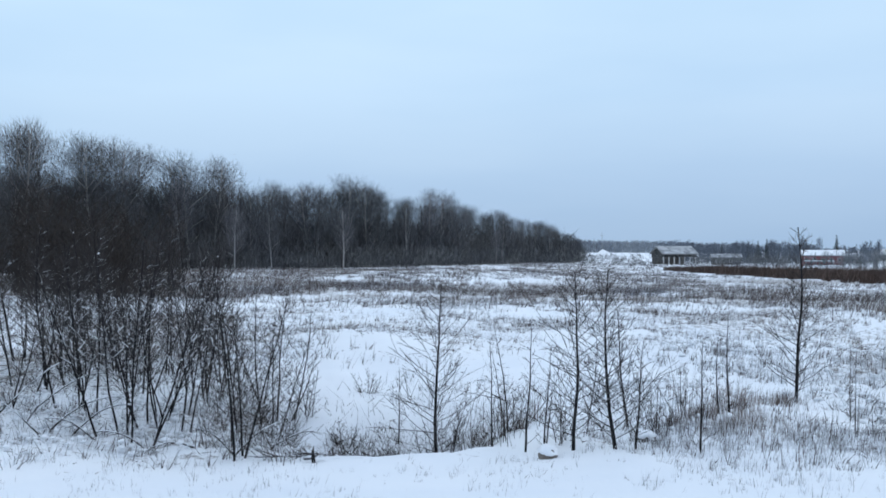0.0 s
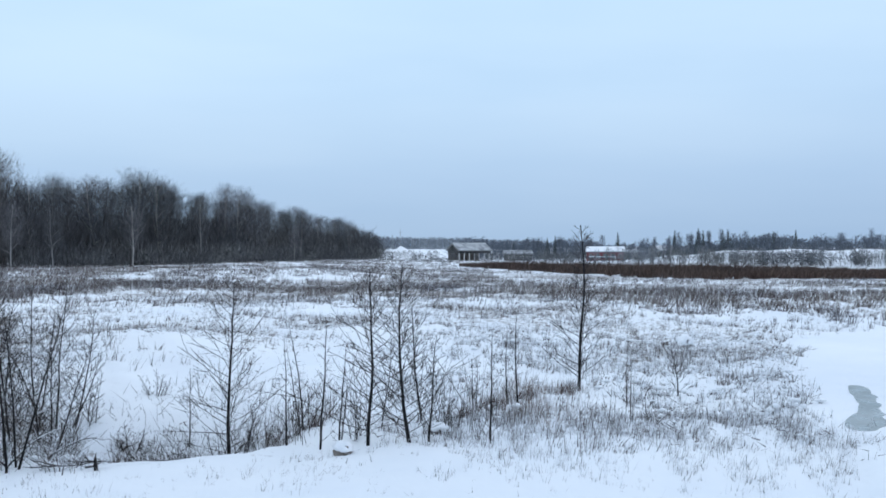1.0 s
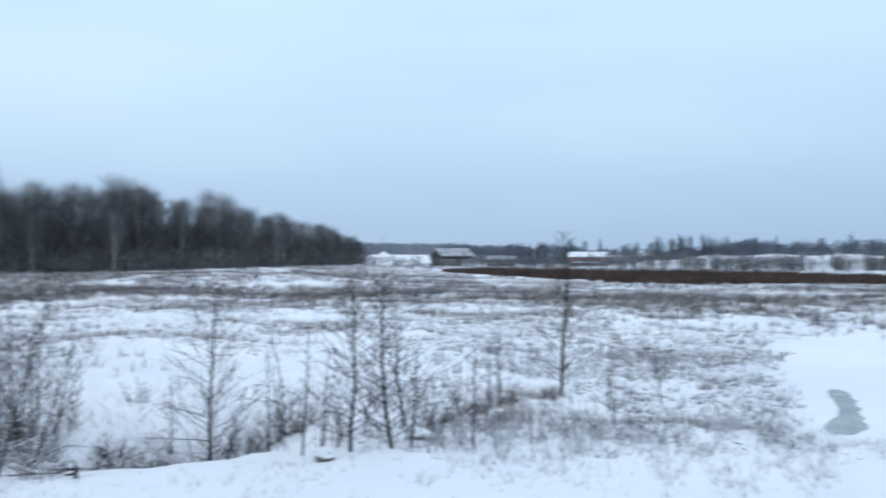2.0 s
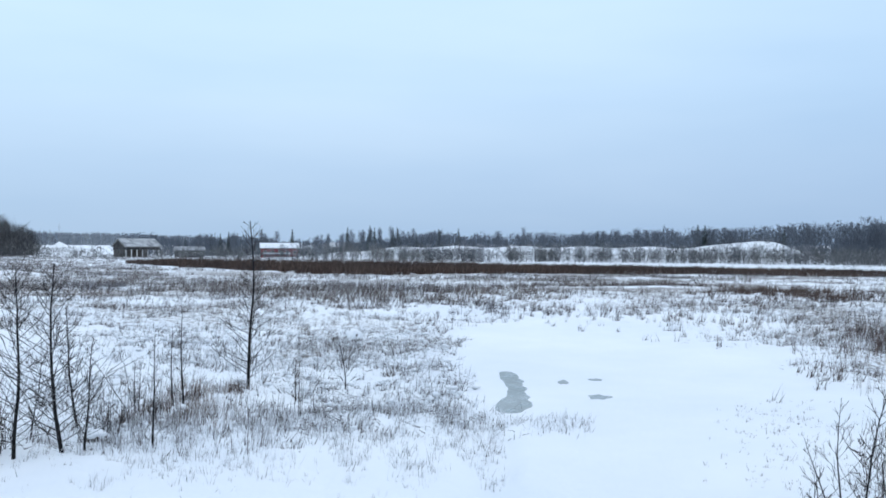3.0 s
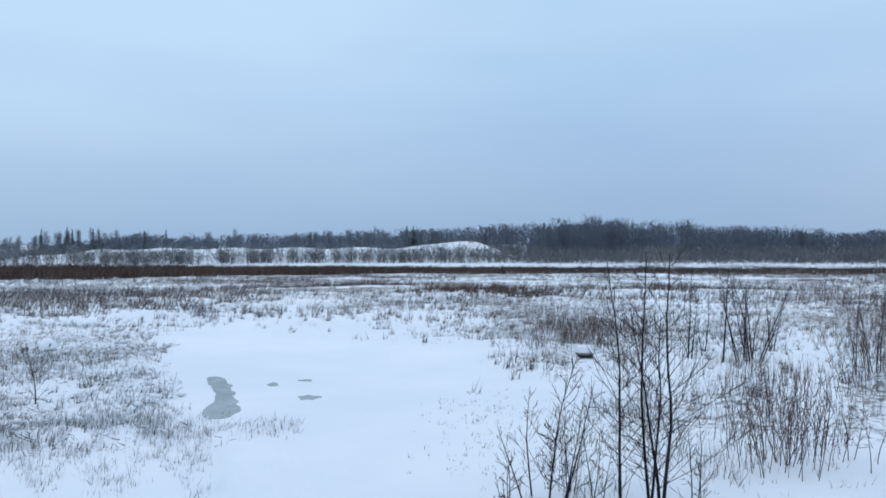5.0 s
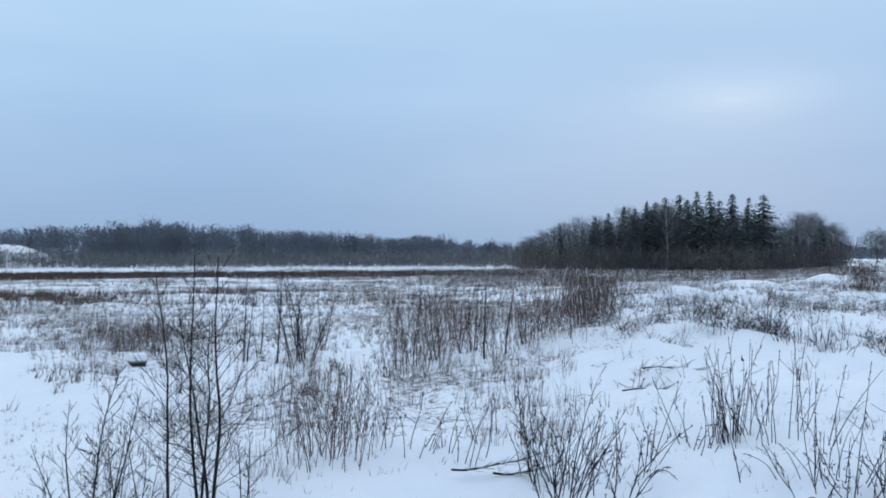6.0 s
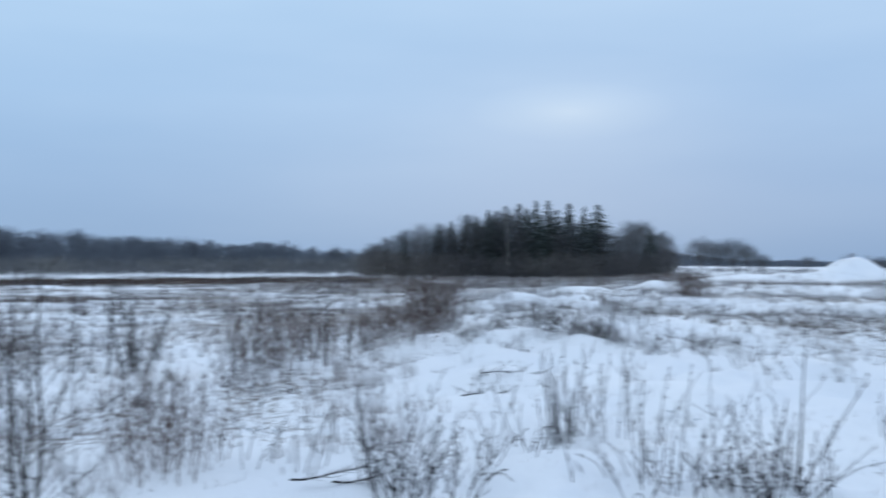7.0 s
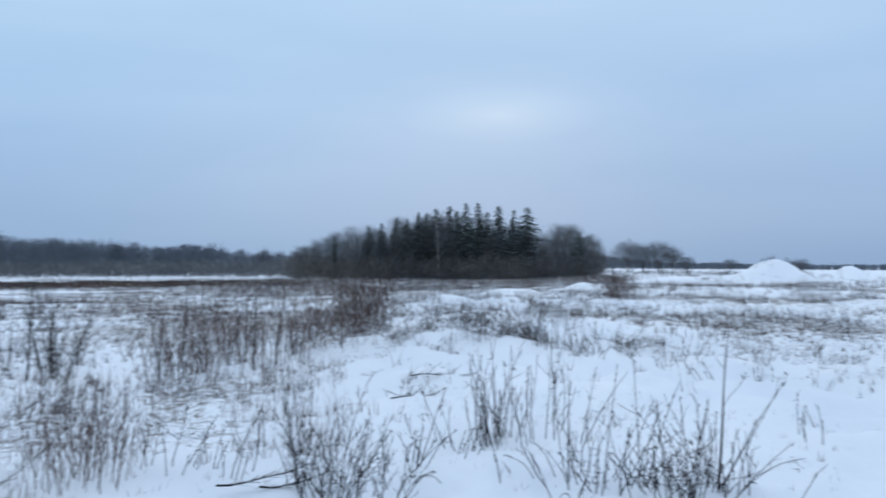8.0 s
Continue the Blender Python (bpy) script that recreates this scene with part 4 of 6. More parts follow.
for az, d, w, n in ((-52.5, 55, 5.5, 150), (-50.3, 58, 4.0, 90), (-37.5, 74, 4.0, 120), (-43.0, 84, 7.0, 140), (-63.0, 70, 6.0, 120), (-107.8, 110, 5.0, 80), (-21.0, 60, 10.0, 300), (3.0, 70, 12.0, 300), (-28.5, 48, 8.0, 300)):
    c = at(az, d)
    px, py = c.x + g.normal(size=n) * w * 0.5, c.y + g.normal(size=n) * w * 0.5
    tufts("grass_patch", "dark brown patch of matted dry grass", np.degrees(np.arctan2(-px, py)), np.hypot(px, py), 16, 0.3, 0.75, 0.03, 0.4, GRASS if az > -40 else REED, int(50 + d))


def matted(az, d, x, y):
    n = grain(x * 0.5, y * 0.5, 31) + 0.5 * grain(x * 0.12, y * 0.12, 14)
    return np.clip(0.30 + 0.7 * n, 0.02, 1) * (1 - 0.9 * smooth(-az, 76, 84) * (1 - smooth(d, 17, 22))) * (1 - 0.35 * smooth(-az, 58, 63) * (1 - smooth(d, 15, 18))) * (1 - smooth(clearing(az, d), 0.05, 0.6)) * (0.06 + 0.94 * smooth(d, 11.5, 13.5)) * (1 - 0.8 * np.exp(-((az - 5) / 4.0) ** 2 - ((d - 20) / 4.0) ** 2)) * spare(az, d)


def lodged(name, label, az, d, per, length, width, spread, material, seed):
    """Bent and fallen stems that lie on and in the snow."""
    g = np.random.default_rng(seed)
    cx, cy = -np.sin(np.radians(az)) * d, np.cos(np.radians(az)) * d
    heading = np.repeat(g.uniform(0, 2 * math.pi, len(az)), per) + g.normal(size=len(az) * per) * 0.7
    i = np.repeat(np.arange(len(az)), per)
    x, y = cx[i] + g.normal(size=len(i)) * spread, cy[i] + g.normal(size=len(i)) * spread
    base = np.stack([x, y, ground_z(x, y) + g.uniform(0.0, 0.10, len(i))], 1)
    reach = length * g.uniform(0.4, 1.2, len(i))
    tip = base + np.stack([np.cos(heading) * reach, np.sin(heading) * reach, reach * g.normal(0.25, 0.25, len(i))], 1)
    v, f = slivers(base, tip, width * g.uniform(0.6, 1.5, len(i)), g)
    return tagged(new(name, mesh_of(name, v, f, material)), label, "grass", kind="stuff")


a, d = scatter(9000, -116, 30, 11.5, 28, 63, matted)
lodged("lodged_grass", "bent dead grass lying in clumps in the snow", a, d, 8, 0.13, 0.011, 0.12, GRASS, 64)


def dark_tuft(az, d, x, y):
    n = grain(x * 0.7, y * 0.7, 65) + 0.7 * grain(x * 0.17, y * 0.17, 66)
    # Denser in this sector, where tufts also stand for shadow specks.
    field = smooth(-az, 6, 10) * (1 - smooth(-az, 30, 34))
    return smooth(n, 0.1 - 0.3 * field, 0.9 - 0.3 * field) * smooth(d, 12.5, 15) * (1 - smooth(d, 46, 58)) * (1 - smooth(clearing(az, d), 0.1, 0.6)) * (1 - 0.8 * smooth(-az, 77, 84) * (1 - smooth(d, 16, 22))) * (0.4 + 0.6 * spare(az, d))


def snow_lumps(name, label, az, d, seed, big=1.0):
    """Small flattened puffs of snow caught on the bent grass."""
    g = np.random.default_rng(seed)
    x, y = -np.sin(np.radians(az)) * d + g.normal(size=len(az)) * 0.1, np.cos(np.radians(az)) * d + g.normal(size=len(az)) * 0.1
    c = np.stack([x, y, ground_z(x, y) + g.uniform(0.01, 0.10, len(az))], 1)
    r = big * g.uniform(0.04, 0.13, (len(az), 1, 1)) * np.array([1.0, 1.0, 0.45]) * g.uniform(0.7, 1.3, (len(az), 6, 1))
    dirs = np.array([[1, 0, 0], [0, 1, 0], [-1, 0, 0], [0, -1, 0], [0, 0, 1], [0, 0, -1]], float)
    verts = (c[:, None] + dirs[None] * r).reshape(-1, 3)
    tri = np.array([[0, 1, 4], [1, 2, 4], [2, 3, 4], [3, 0, 4], [1, 0, 5], [2, 1, 5], [3, 2, 5], [0, 3, 5]])
    faces = (np.arange(len(az))[:, None, None] * 6 + tri[None]).reshape(-1, 3)
    return tagged(new(name, mesh_of(name, verts, faces, CAP, True)), label, "snow", kind="stuff")


snow_lumps("snow_lumps", "small puffs of snow caught on bent grass", a[::2], d[::2], 65, 0.5)
a, d = scatter(24000, -116, 30, 12.5, 58, 71, dark_tuft)
tufts("dark_tufts", "small dark tufts of dead grass and weeds in snow", a, d, 11, 0.10, 0.30, 0.015, 0.11, GRASS, 72, lean_by=0.34)


def flat_head(az, d, x, y):
    start = 31 - 10 * smooth(-az, 43, 46)
    edge = smooth(d, start, start + 5) * (1 - smooth(d, 44, 52)) * smooth(-az, 29, 33) * (1 - smooth(-az, 58, 63))
    return edge * (0.06 + 0.94 * smooth(grain(x * 0.32, y * 0.32, 67) + 0.7 * grain(x * 1.1, y * 1.1, 68), -0.1, 0.6)) * (1 - 0.8 * clearing(az, d))


a, d = scatter(1900, -63, -29, 21, 52, 73, flat_head)
tufts("upright_tufts", "small upright tufts of grey brown grass in snow", a, d, 13, 0.16, 0.52, 0.016, 0.13, GRASS, 74, lean_by=0.17)
g = np.random.default_rng(66)
a, d = g.uniform(-34, 26, 260), 9.0 + 3.2 * g.random(260) ** 0.6
tufts("stubble", "fine dry stems poking through the smooth snow", a, d, 4, 0.03, 0.13, 0.0045, 0.06, GRASS, 67)
a, d = g.uniform(-110, -50, 700), 9.0 + 6.0 * g.random(700) ** 0.8
tufts("stubble", "short dry stems poking through the smooth snow", a, d, 4, 0.03, 0.16, 0.006, 0.06, GRASS, 69)


a, d = g.normal(-50.5, 1.8, 170), g.uniform(10.5, 16.5, 170)
tufts("stubble", "short dry stems poking through the smooth snow", a, d, 4, 0.02, 0.10, 0.010, 0.05, GRASS, 70)


def tussocks(az, d, x, y):
    n = grain(x * 0.55, y * 0.55, 33) + 0.6 * grain(x * 1.5, y * 1.5, 34) + 0.5 * grain(x * 0.12, y * 0.12, 35)
    near = smooth(d, 12.2, 14) * (1 - 0.75 * smooth(-az, 77, 84) * (1 - smooth(d, 16, 22)))
    return smooth(n, 0.2, 0.8) * near * (1 - smooth(clearing(az, d), 0.05, 0.4)) * (1 - smooth(d, 38, 52)) * (1 - np.exp(-((az - 5) / 4.0) ** 2 - ((d - 20) / 4.0) ** 2)) * spare(az, d)


a, d = scatter(46000, -116, 30, 12, 52, 81, tussocks)
tufts("tussock_grass", "upright tussocks of frosted brown grass in snow", a, d, 7, 0.10, 0.33, 0.015, 0.09, FROSTED, 82, lean_by=0.2)
snow_lumps("snow_lumps", "white puffs of snow lying on grass tussocks", a[::3], d[::3], 83, 0.55)
a, d = scatter(5000, -33, -9, 14.5, 27, 98, lambda az, d, x, y: clump(x, y, 1.1, 99) ** 2 * (clearing(az, d) < 0.2))
a, d = a[:520], d[:520]
snow_lumps("snow_lumps", "rounded puffs of snow on low tussocks", a, d, 99, 0.85)
# Dark blades beside each puff put in its speck of shadow.
tufts("dark_tufts", "dark blades standing for the shadow under puffs of snow", a + 0.12, d - 0.12, 7, 0.03, 0.14, 0.016, 0.09, GRASS, 100, lean_by=0.5)
g = np.random.default_rng(84)
a, d = g.uniform(8.5, 29, 420), 12.6 + 4.5 * g.random(420)
snow_lumps("snow_lumps", "soft snow heaped on low thicket twigs", a, d, 85, 0.7)
a, d = g.uniform(8.0, 29, 400), 11.8 + 4.0 * g.random(400) ** 0.8
tufts("snowy_sprigs", "small snowy sprigs along the foot of the thicket", a, d, 8, 0.08, 0.42, 0.010, 0.14, FROSTED, 92)
a, d = g.uniform(-35, -8, 2300), 10.2 + 4.2 * g.random(2300) ** 0.7
ok = grain(a * 0.5, d * 0.8, 40) + 0.6 * grain(a * 1.7, d * 2.5, 41) > -0.05 - 0.12 * (d - 11)
tufts("frosted_stubble", "short frosted grass blades dotted over smooth snow", a[ok], d[ok], 6, 0.05, 0.20, 0.007, 0.07, FROSTED, 93, lean_by=0.2)
a, d = g.uniform(-8, 28, 700), 9.2 + 3.0 * g.random(700) ** 0.8
ok = grain(a * 0.5, d * 0.8, 42) > 0.05
tufts("frosted_stubble", "few frosted grass blades in smooth snow", a[ok], d[ok], 5, 0.04, 0.16, 0.006, 0.07, FROSTED, 94, lean_by=0.2)
a, d = g.normal(-17.0, 1.7, 170), g.uniform(13.6, 17.2, 170)
tufts("tan_grass", "stand of fine tan grass by the young alders", a, d, 10, 0.12, 0.40, 0.008, 0.14, TAN, 95, lean_by=0.16)
a, d = np.concatenate([g.uniform(-7.2, -1.0, 30), g.uniform(-17, -11.5, 22), g.uniform(-24, -19, 10)]), g.uniform(13.0, 16.0, 62)
tufts("upright_shoots", "thin upright dark shoots standing in snow", a, d, 2, 0.5, 1.35, 0.010, 0.16, TANGLE, 96, "shoots", lean_by=0.07)
a, d = g.uniform(-80, -51, 430), np.sqrt(g.uniform(13.5 ** 2, 30 ** 2, 430))
ok = (clearing(a, d) < 0.3) & ((np.abs(a + 56.8) > 1.2) | (d > 22.4)) & (grain(a * 0.6, d * 0.5, 43) > -0.25) & ((np.abs(a + 69.2) > 2.0) | (d > 25))
tufts("reddish_shoots", "thin reddish willow shoots scattered through the snow", a[ok], d[ok], 9, 0.25, 0.95, 0.008, 0.22, WITHY, 97, "shoots", lean_by=0.13)


def copse_front(az, d, x, y):
    n = grain(x * 0.06, y * 0.06, 36) + 0.5 * grain(x * 0.2, y * 0.2, 37)
    return np.clip(0.45 + 0.6 * n + 0.5 * smooth(d, 150, 180), 0.05, 1) * smooth(d, 85, 130) * smooth(-az, 70, 79) * (1 - smooth(-az, 97, 99.5))


a, d = scatter(9000, -100, -68, 85, 188, 86, copse_front)
tufts("brown_grass", "tall brown dead grass before the copse", a, d, 10, 0.35, 1.15, 0.06, 0.9, GRASS, 87)


def mound_growth(az, d, x, y):
    n = grain(x * 0.35, y * 0.35, 38) + 0.6 * grain(x * 1.1, y * 1.1, 39)
    return smooth(n, 0.0, 0.8) * smooth(d, 16.5, 21) * (1 - smooth(d, 60, 80)) * smooth(-az, 80, 84)


a, d = scatter(9000, -112, -79, 15, 80, 88, mound_growth)
tufts("mound_grass", "snowy dead weeds and grass on the mound", a, d, 14, 0.12, 0.55, 0.013, 0.16, FROSTED, 89)
a, d = scatter(2600, -112, -79, 15, 70, 90, mound_growth)
tufts("mound_grass", "dark dead weed stems on the mound", a, d, 12, 0.15, 0.6, 0.014, 0.2, GRASS, 91)
a, d = g.uniform(-15, -4, 3400), g.uniform(130, 330, 3400)
tufts("far_stubble", "dry grass in the far field by the farm", a, d, 8, 0.2, 0.6, 0.05, 0.9, GRASS, 68)

g = np.random.default_rng(97)
a = g.uniform(-8.5, 20, 7000)
d = np.interp(a, [p[0] for p in WOOD_LINE], [p[1] for p in WOOD_LINE]) * g.uniform(0.42, 0.97, 7000)
ok = grain(a * 0.8, d * 0.06, 57) + 0.5 * grain(a * 2.4, d * 0.2, 58) > -0.65
tufts("far_grass", "thin dead grass before the wood", a[ok], d[ok], 8, 0.2, 0.55, 0.04, 0.7, GRASS, 100)
g = np.random.default_rng(98)
a = g.uniform(-13, 20, 1500)
d = 62 + 4.5 * np.sin(a * 0.35) + g.normal(size=1500) * 2.6
ok = grain(a * 0.4, d * 0.2, 56) > -0.45
tufts("meadow_grass", "long brown band of dead grass across the field", a[ok], d[ok], 13, 0.25, 0.65, 0.022, 0.35, GRASS, 99)

g = np.random.default_rng(101)
a, d = g.uniform(-66, -54.5, 110), 9.6 + 4.5 * g.random(110)
tufts("reddish_shoots", "short reddish shoots round the alder stems", a, d, 7, 0.15, 0.6, 0.006, 0.16, WITHY, 102, "shoots", lean_by=0.2)
a, d = g.uniform(-82, -76, 150), 11.5 + 8.0 * g.random(150)
tufts("reddish_shoots", "short reddish weed shoots on the snowy slope", a, d, 8, 0.12, 0.5, 0.008, 0.2, WITHY, 104, "shoots", lean_by=0.2)
a, d = g.uniform(-80, -52, 560), np.sqrt(g.uniform(14 ** 2, 36 ** 2, 560))
ok = (clearing(a, d) < 0.15) & (np.abs(a + 69.3) > 1.3) & ((np.abs(a + 56.8) > 1.1) | (d > 22.4))
tufts("pale_weeds", "fine pale weed stems scattered in the snow", a[ok], d[ok], 8, 0.15, 0.45, 0.009, 0.24, TAN, 105, lean_by=0.2)
a, d = g.normal(-56.3, 1.5, 70), g.uniform(23.0, 29.0, 70)
tufts("reddish_shoots", "reddish brown shoots behind the concrete block", a, d, 14, 0.3, 0.95, 0.010, 0.3, WITHY, 103, "shoots", lean_by=0.14)

for i, (az, d, n, tall) in enumerate(((-14.8, 15.0, 26, 0.42), (-13.2, 14.4, 16, 0.35), (-16.6, 15.6, 20, 0.4), (-4.6, 14.6, 18, 0.45), (-2.2, 15.2, 14, 0.35), (-19.2, 16.0, 18, 0.35))):
    g = np.random.default_rng(110 + i)
    tufts("brown_clump", "low clump of reddish brown dead weeds in snow", az + g.normal(size=n) * 0.45, d + g.normal(size=n) * 0.22, 12, 0.10, tall, 0.009, 0.09, WITHY, 120 + i, "weeds", lean_by=0.3)

# ---- frozen puddles on the flat ----
def puddle(az, d, outline, label):
    """A thin sheet of ice; outline gives the radius round it."""
    c = at(az, d)
    bm = bmesh.new()
    ring, n = [], 72
    for k in range(n):
        a = 2 * math.pi * k / n
        across, along_view = outline(a)
        out = Vector((-math.sin(radians(az)), math.cos(radians(az)), 0))
        side = Vector((out.y, -out.x, 0))
        p = out * along_view + side * across
        ring.append(bm.verts.new((p.x, p.y, 0.006)))
    low = [bm.verts.new((v.co.x * 1.02, v.co.y * 1.02, -0.06)) for v in ring]
    bm.faces.new(ring)
    for k in range(n):
        bm.faces.new((ring[k], low[k], low[(k + 1) % n], ring[(k + 1) % n]))
    bmesh.ops.recalc_face_normals(bm, faces=bm.faces)
    bmesh.ops.triangulate(bm, faces=[f for f in bm.faces if len(f.verts) > 4])
    me = bpy.data.meshes.new("frozen_puddle")
    bm.to_mesh(me)
    bm.free()
    me.materials.append(ICE)
    ob = new("frozen_puddle", me)
    ob.location = c
    tagged(ob, label, "puddle", "frozen puddles on the flat")


def long_puddle(a):
    v = math.sin(a)
    middle = 0.005 + 0.10 * math.cos(2.2 * (v + 0.1)) - 0.02 * v
    half = (0.150 + 0.13 * math.exp(-((v + 0.70) / 0.30) ** 2) + 0.03 * math.exp(-((v - 0.6) / 0.3) ** 2)) * math.tanh(3.2 * math.cos(a))
    jag = (0.035 * math.sin(17 * v + 0.6) + 0.02 * math.sin(31 * v)) * (1 if math.cos(a) > 0 else 0.35) * abs(math.cos(a))
    return middle + half + jag, 2.28 * v


def small_puddle(w, h):
    return lambda a: (w * math.cos(a) * (1 + 0.25 * math.sin(3 * a + w * 40)), h * math.sin(a) * (1 + 0.2 * math.sin(5 * a)))


puddle(-35.4, 16.6, long_puddle, "long winding frozen puddle of grey ice on snow")
puddle(-38.5, 17.6, small_puddle(0.09, 0.22), "small patch of grey ice on the snow")
puddle(-40.4, 18.0, small_puddle(0.12, 0.12), "narrow patch of grey ice on the snow")
puddle(-40.55, 16.0, small_puddle(0.18, 0.22), "dark patch of grey ice on the snow")


# ---- stones and the block in the field ----
def stone(az, d, w, h, seed, label, cap=True, material=None):
    r = np.random.default_rng(seed)
    thing = base_empty("stone", at(az, d, -h * 0.45), r.uniform(0, 6))

    def lump(z0, sx, sy, sz, rough, clip):
        bm = bmesh.new()
        bmesh.ops.create_icosphere(bm, subdivisions=3, radius=1.0)
        for v in bm.verts:
            k = 1 + rough * noise.noise(v.co * 1.6 + Vector((seed, 0, 0))) + 0.4 * rough * noise.noise(v.co * 4 + Vector((0, seed, 0)))
            v.co *= k
            v.co.z = max(v.co.z, clip)
            v.co = Vector((v.co.x * sx, v.co.y * sy, z0 + v.co.z * sz))
        for f in bm.faces:
            f.smooth = True
        me = bpy.data.meshes.new("lump")
        bm.to_mesh(me)
        bm.free()
        return me

    body = lump(h * 0.4, w * 0.5, w * 0.42, h * 0.75, 0.4, -1)
    body.materials.append(material or STONE)
    part("body", body, thing)
    if cap:
        top = lump(h * 0.82, w * 0.49, w * 0.44, h * 0.42, 0.5, -0.28)
        top.materials.append(CAP)
        part("snow_cap", top, thing, "rounded cap of snow")
    tagged(thing, label, "stone")


stone(-6.2, 12.0, 0.26, 0.2, 8, "small field stone under a cap of snow")
stone(-11.85, 13.3, 0.27, 0.17, 4, "dark brown field stone lightly capped with snow", material=DARK_EARTH)
stone(-26.1, 26.0, 0.5, 0.46, 5, "dark stone with a thick cap of snow", material=DARK_EARTH)
stone(-25.0, 25.2, 0.34, 0.26, 6, "dark clod of earth in the snow", False, DARK_EARTH)


def block(az, d):
    thing = base_empty("concrete_block", at(az, d, -0.13), radians(az) + 0.25)
    # Near-black body colour holds the shadow on its front, under the lid.
    for name, size, z, mat, bev, lab in (("body", (0.31, 0.26, 0.20), 0.10, DARK, 0.012, "body with its front shadow painted dark"), ("slab", (0.35, 0.29, 0.03), 0.214, CONCRETE, 0.010, "grey concrete lid"), ("snow_cap", (0.35, 0.29, 0.17), 0.313, CAP, 0.05, "thick rounded cap of snow")):
        bm = bmesh.new()
        bmesh.ops.create_cube(bm, size=1.0, matrix=Matrix.LocRotScale((0, 0, z), None, size))
        bmesh.ops.bevel(bm, geom=bm.edges[:], offset=bev, segments=3, affect="EDGES", profile=0.6)
        me = bpy.data.meshes.new(name)
        bm.to_mesh(me)
        bm.free()
        me.materials.append(mat)
        part(name, me, thing, lab)
    tagged(thing, "concrete block with shadow-dark body topped with a slab of snow", "concrete block")


block(-56.8, 21.7)


# ---- the far farm buildings ----
def solid(name, verts, faces, material, parent, label=""):
    me = bpy.data.meshes.new(name)
    me.from_pydata(verts, [], faces)
    me.materials.append(material)
    return part(name, me, parent, label)


def box(name, x0, x1, y0, y1, z0, z1, material, parent, label=""):
    v = [(x, y, z) for z in (z0, z1) for x, y in ((x0, y0), (x1, y0), (x1, y1), (x0, y1))]
    return solid(name, v, [(3, 2, 1, 0), (4, 5, 6, 7), (0, 1, 5, 4), (1, 2, 6, 5), (2, 3, 7, 6), (3, 0, 4, 7)], material, parent, label)


def house(name, az, d, length, width, eaves, ridge, turn, wall_mat, label, windows=4, posts=0, porch=False, thin=False):
    thing = base_empty(name, at(az, d, -0.3), radians(az) + turn)
    L, W = length / 2, width / 2
    v = [(-L, -W, 0), (L, -W, 0), (L, W, 0), (-L, W, 0), (-L, -W, eaves), (L, -W, eaves), (L, W, eaves), (-L, W, eaves), (-L, 0, ridge), (L, 0, ridge)]
    low = eaves * 0.72 if posts else 0.0
    v = [(x, y, max(z, low)) for x, y, z in v]
    wall = solid("wall", v, [(0, 1, 5, 4), (1, 2, 6, 9, 5), (2, 3, 7, 6), (3, 0, 4, 8, 7), (3, 2, 1, 0)], wall_mat, thing)
    o, t = 0.5, 0.18
    slope = (ridge - eaves) / W
    r = []
    for x in (-L - o, L + o):
        r += [(x, -W - o, eaves - o * slope + 0.02), (x, 0, ridge + 0.02), (x, W + o, eaves - o * slope + 0.02), (x, -W - o, eaves - o * slope + 0.02 + t), (x, 0, ridge + 0.02 + t), (x, W + o, eaves - o * slope + 0.02 + t)]
    faces = [(0, 1, 4, 3), (1, 2, 5, 4), (6, 9, 10, 7), (7, 10, 11, 8), (0, 6, 7, 1), (1, 7, 8, 2), (3, 4, 10, 9), (4, 5, 11, 10), (0, 3, 9, 6), (2, 8, 11, 5)]
    solid("roof", r, faces, STEEL, thing, "grey sheet roof")
    solid("snow_cover", [(x * 0.985, y * 0.985, z + t + 0.01) for x, y, z in r], faces, THIN_SNOW if thin else CAP, thing, "snow lying on the roof")
    for k in range(posts):
        x = -L + 0.2 + k * (length - 0.4) / max(posts - 1, 1)
        box("post", x - 0.12, x + 0.12, -W + 0.02, -W + 0.26, -0.3, low, PALE_WALL, thing, "pale timber post")
    if posts:
        box("back_wall", -L + 0.1, L - 0.1, W - 0.3, W - 0.05, -0.3, low, PLANK, thing, "grey plank back wall")
    if porch:
        lean = box("porch", -L * 0.9, L * 0.55, -W - 2.2, -W - 0.1, eaves * 0.42, eaves * 0.42 + 0.16, STEEL, thing, "low porch roof")
        box("porch_snow", -L * 0.9, L * 0.55, -W - 2.2, -W - 0.1, eaves * 0.42 + 0.164, eaves * 0.42 + 0.42, CAP, lean, "snow on the porch roof")
        for x in (-L * 0.86, -L * 0.2, L * 0.5):
            box("porch_post", x - 0.09, x + 0.09, -W - 2.1, -W - 1.92, -0.3, eaves * 0.42, PALE_WALL, lean)
    for k in range(windows):
        x = -L + (k + 0.5) * length / windows
        win = box("window", x - 0.45, x + 0.45, -W - 0.05, -W + 0.03, eaves * 0.38, eaves * 0.78, PALE_WALL, wall, "pale window frame")
        box("pane", x - 0.36, x + 0.36, -W - 0.065, -W - 0.045, eaves * 0.42, eaves * 0.74, DARK, win, "dark pane")
    tagged(thing, label, "farm building", "far farm buildings")


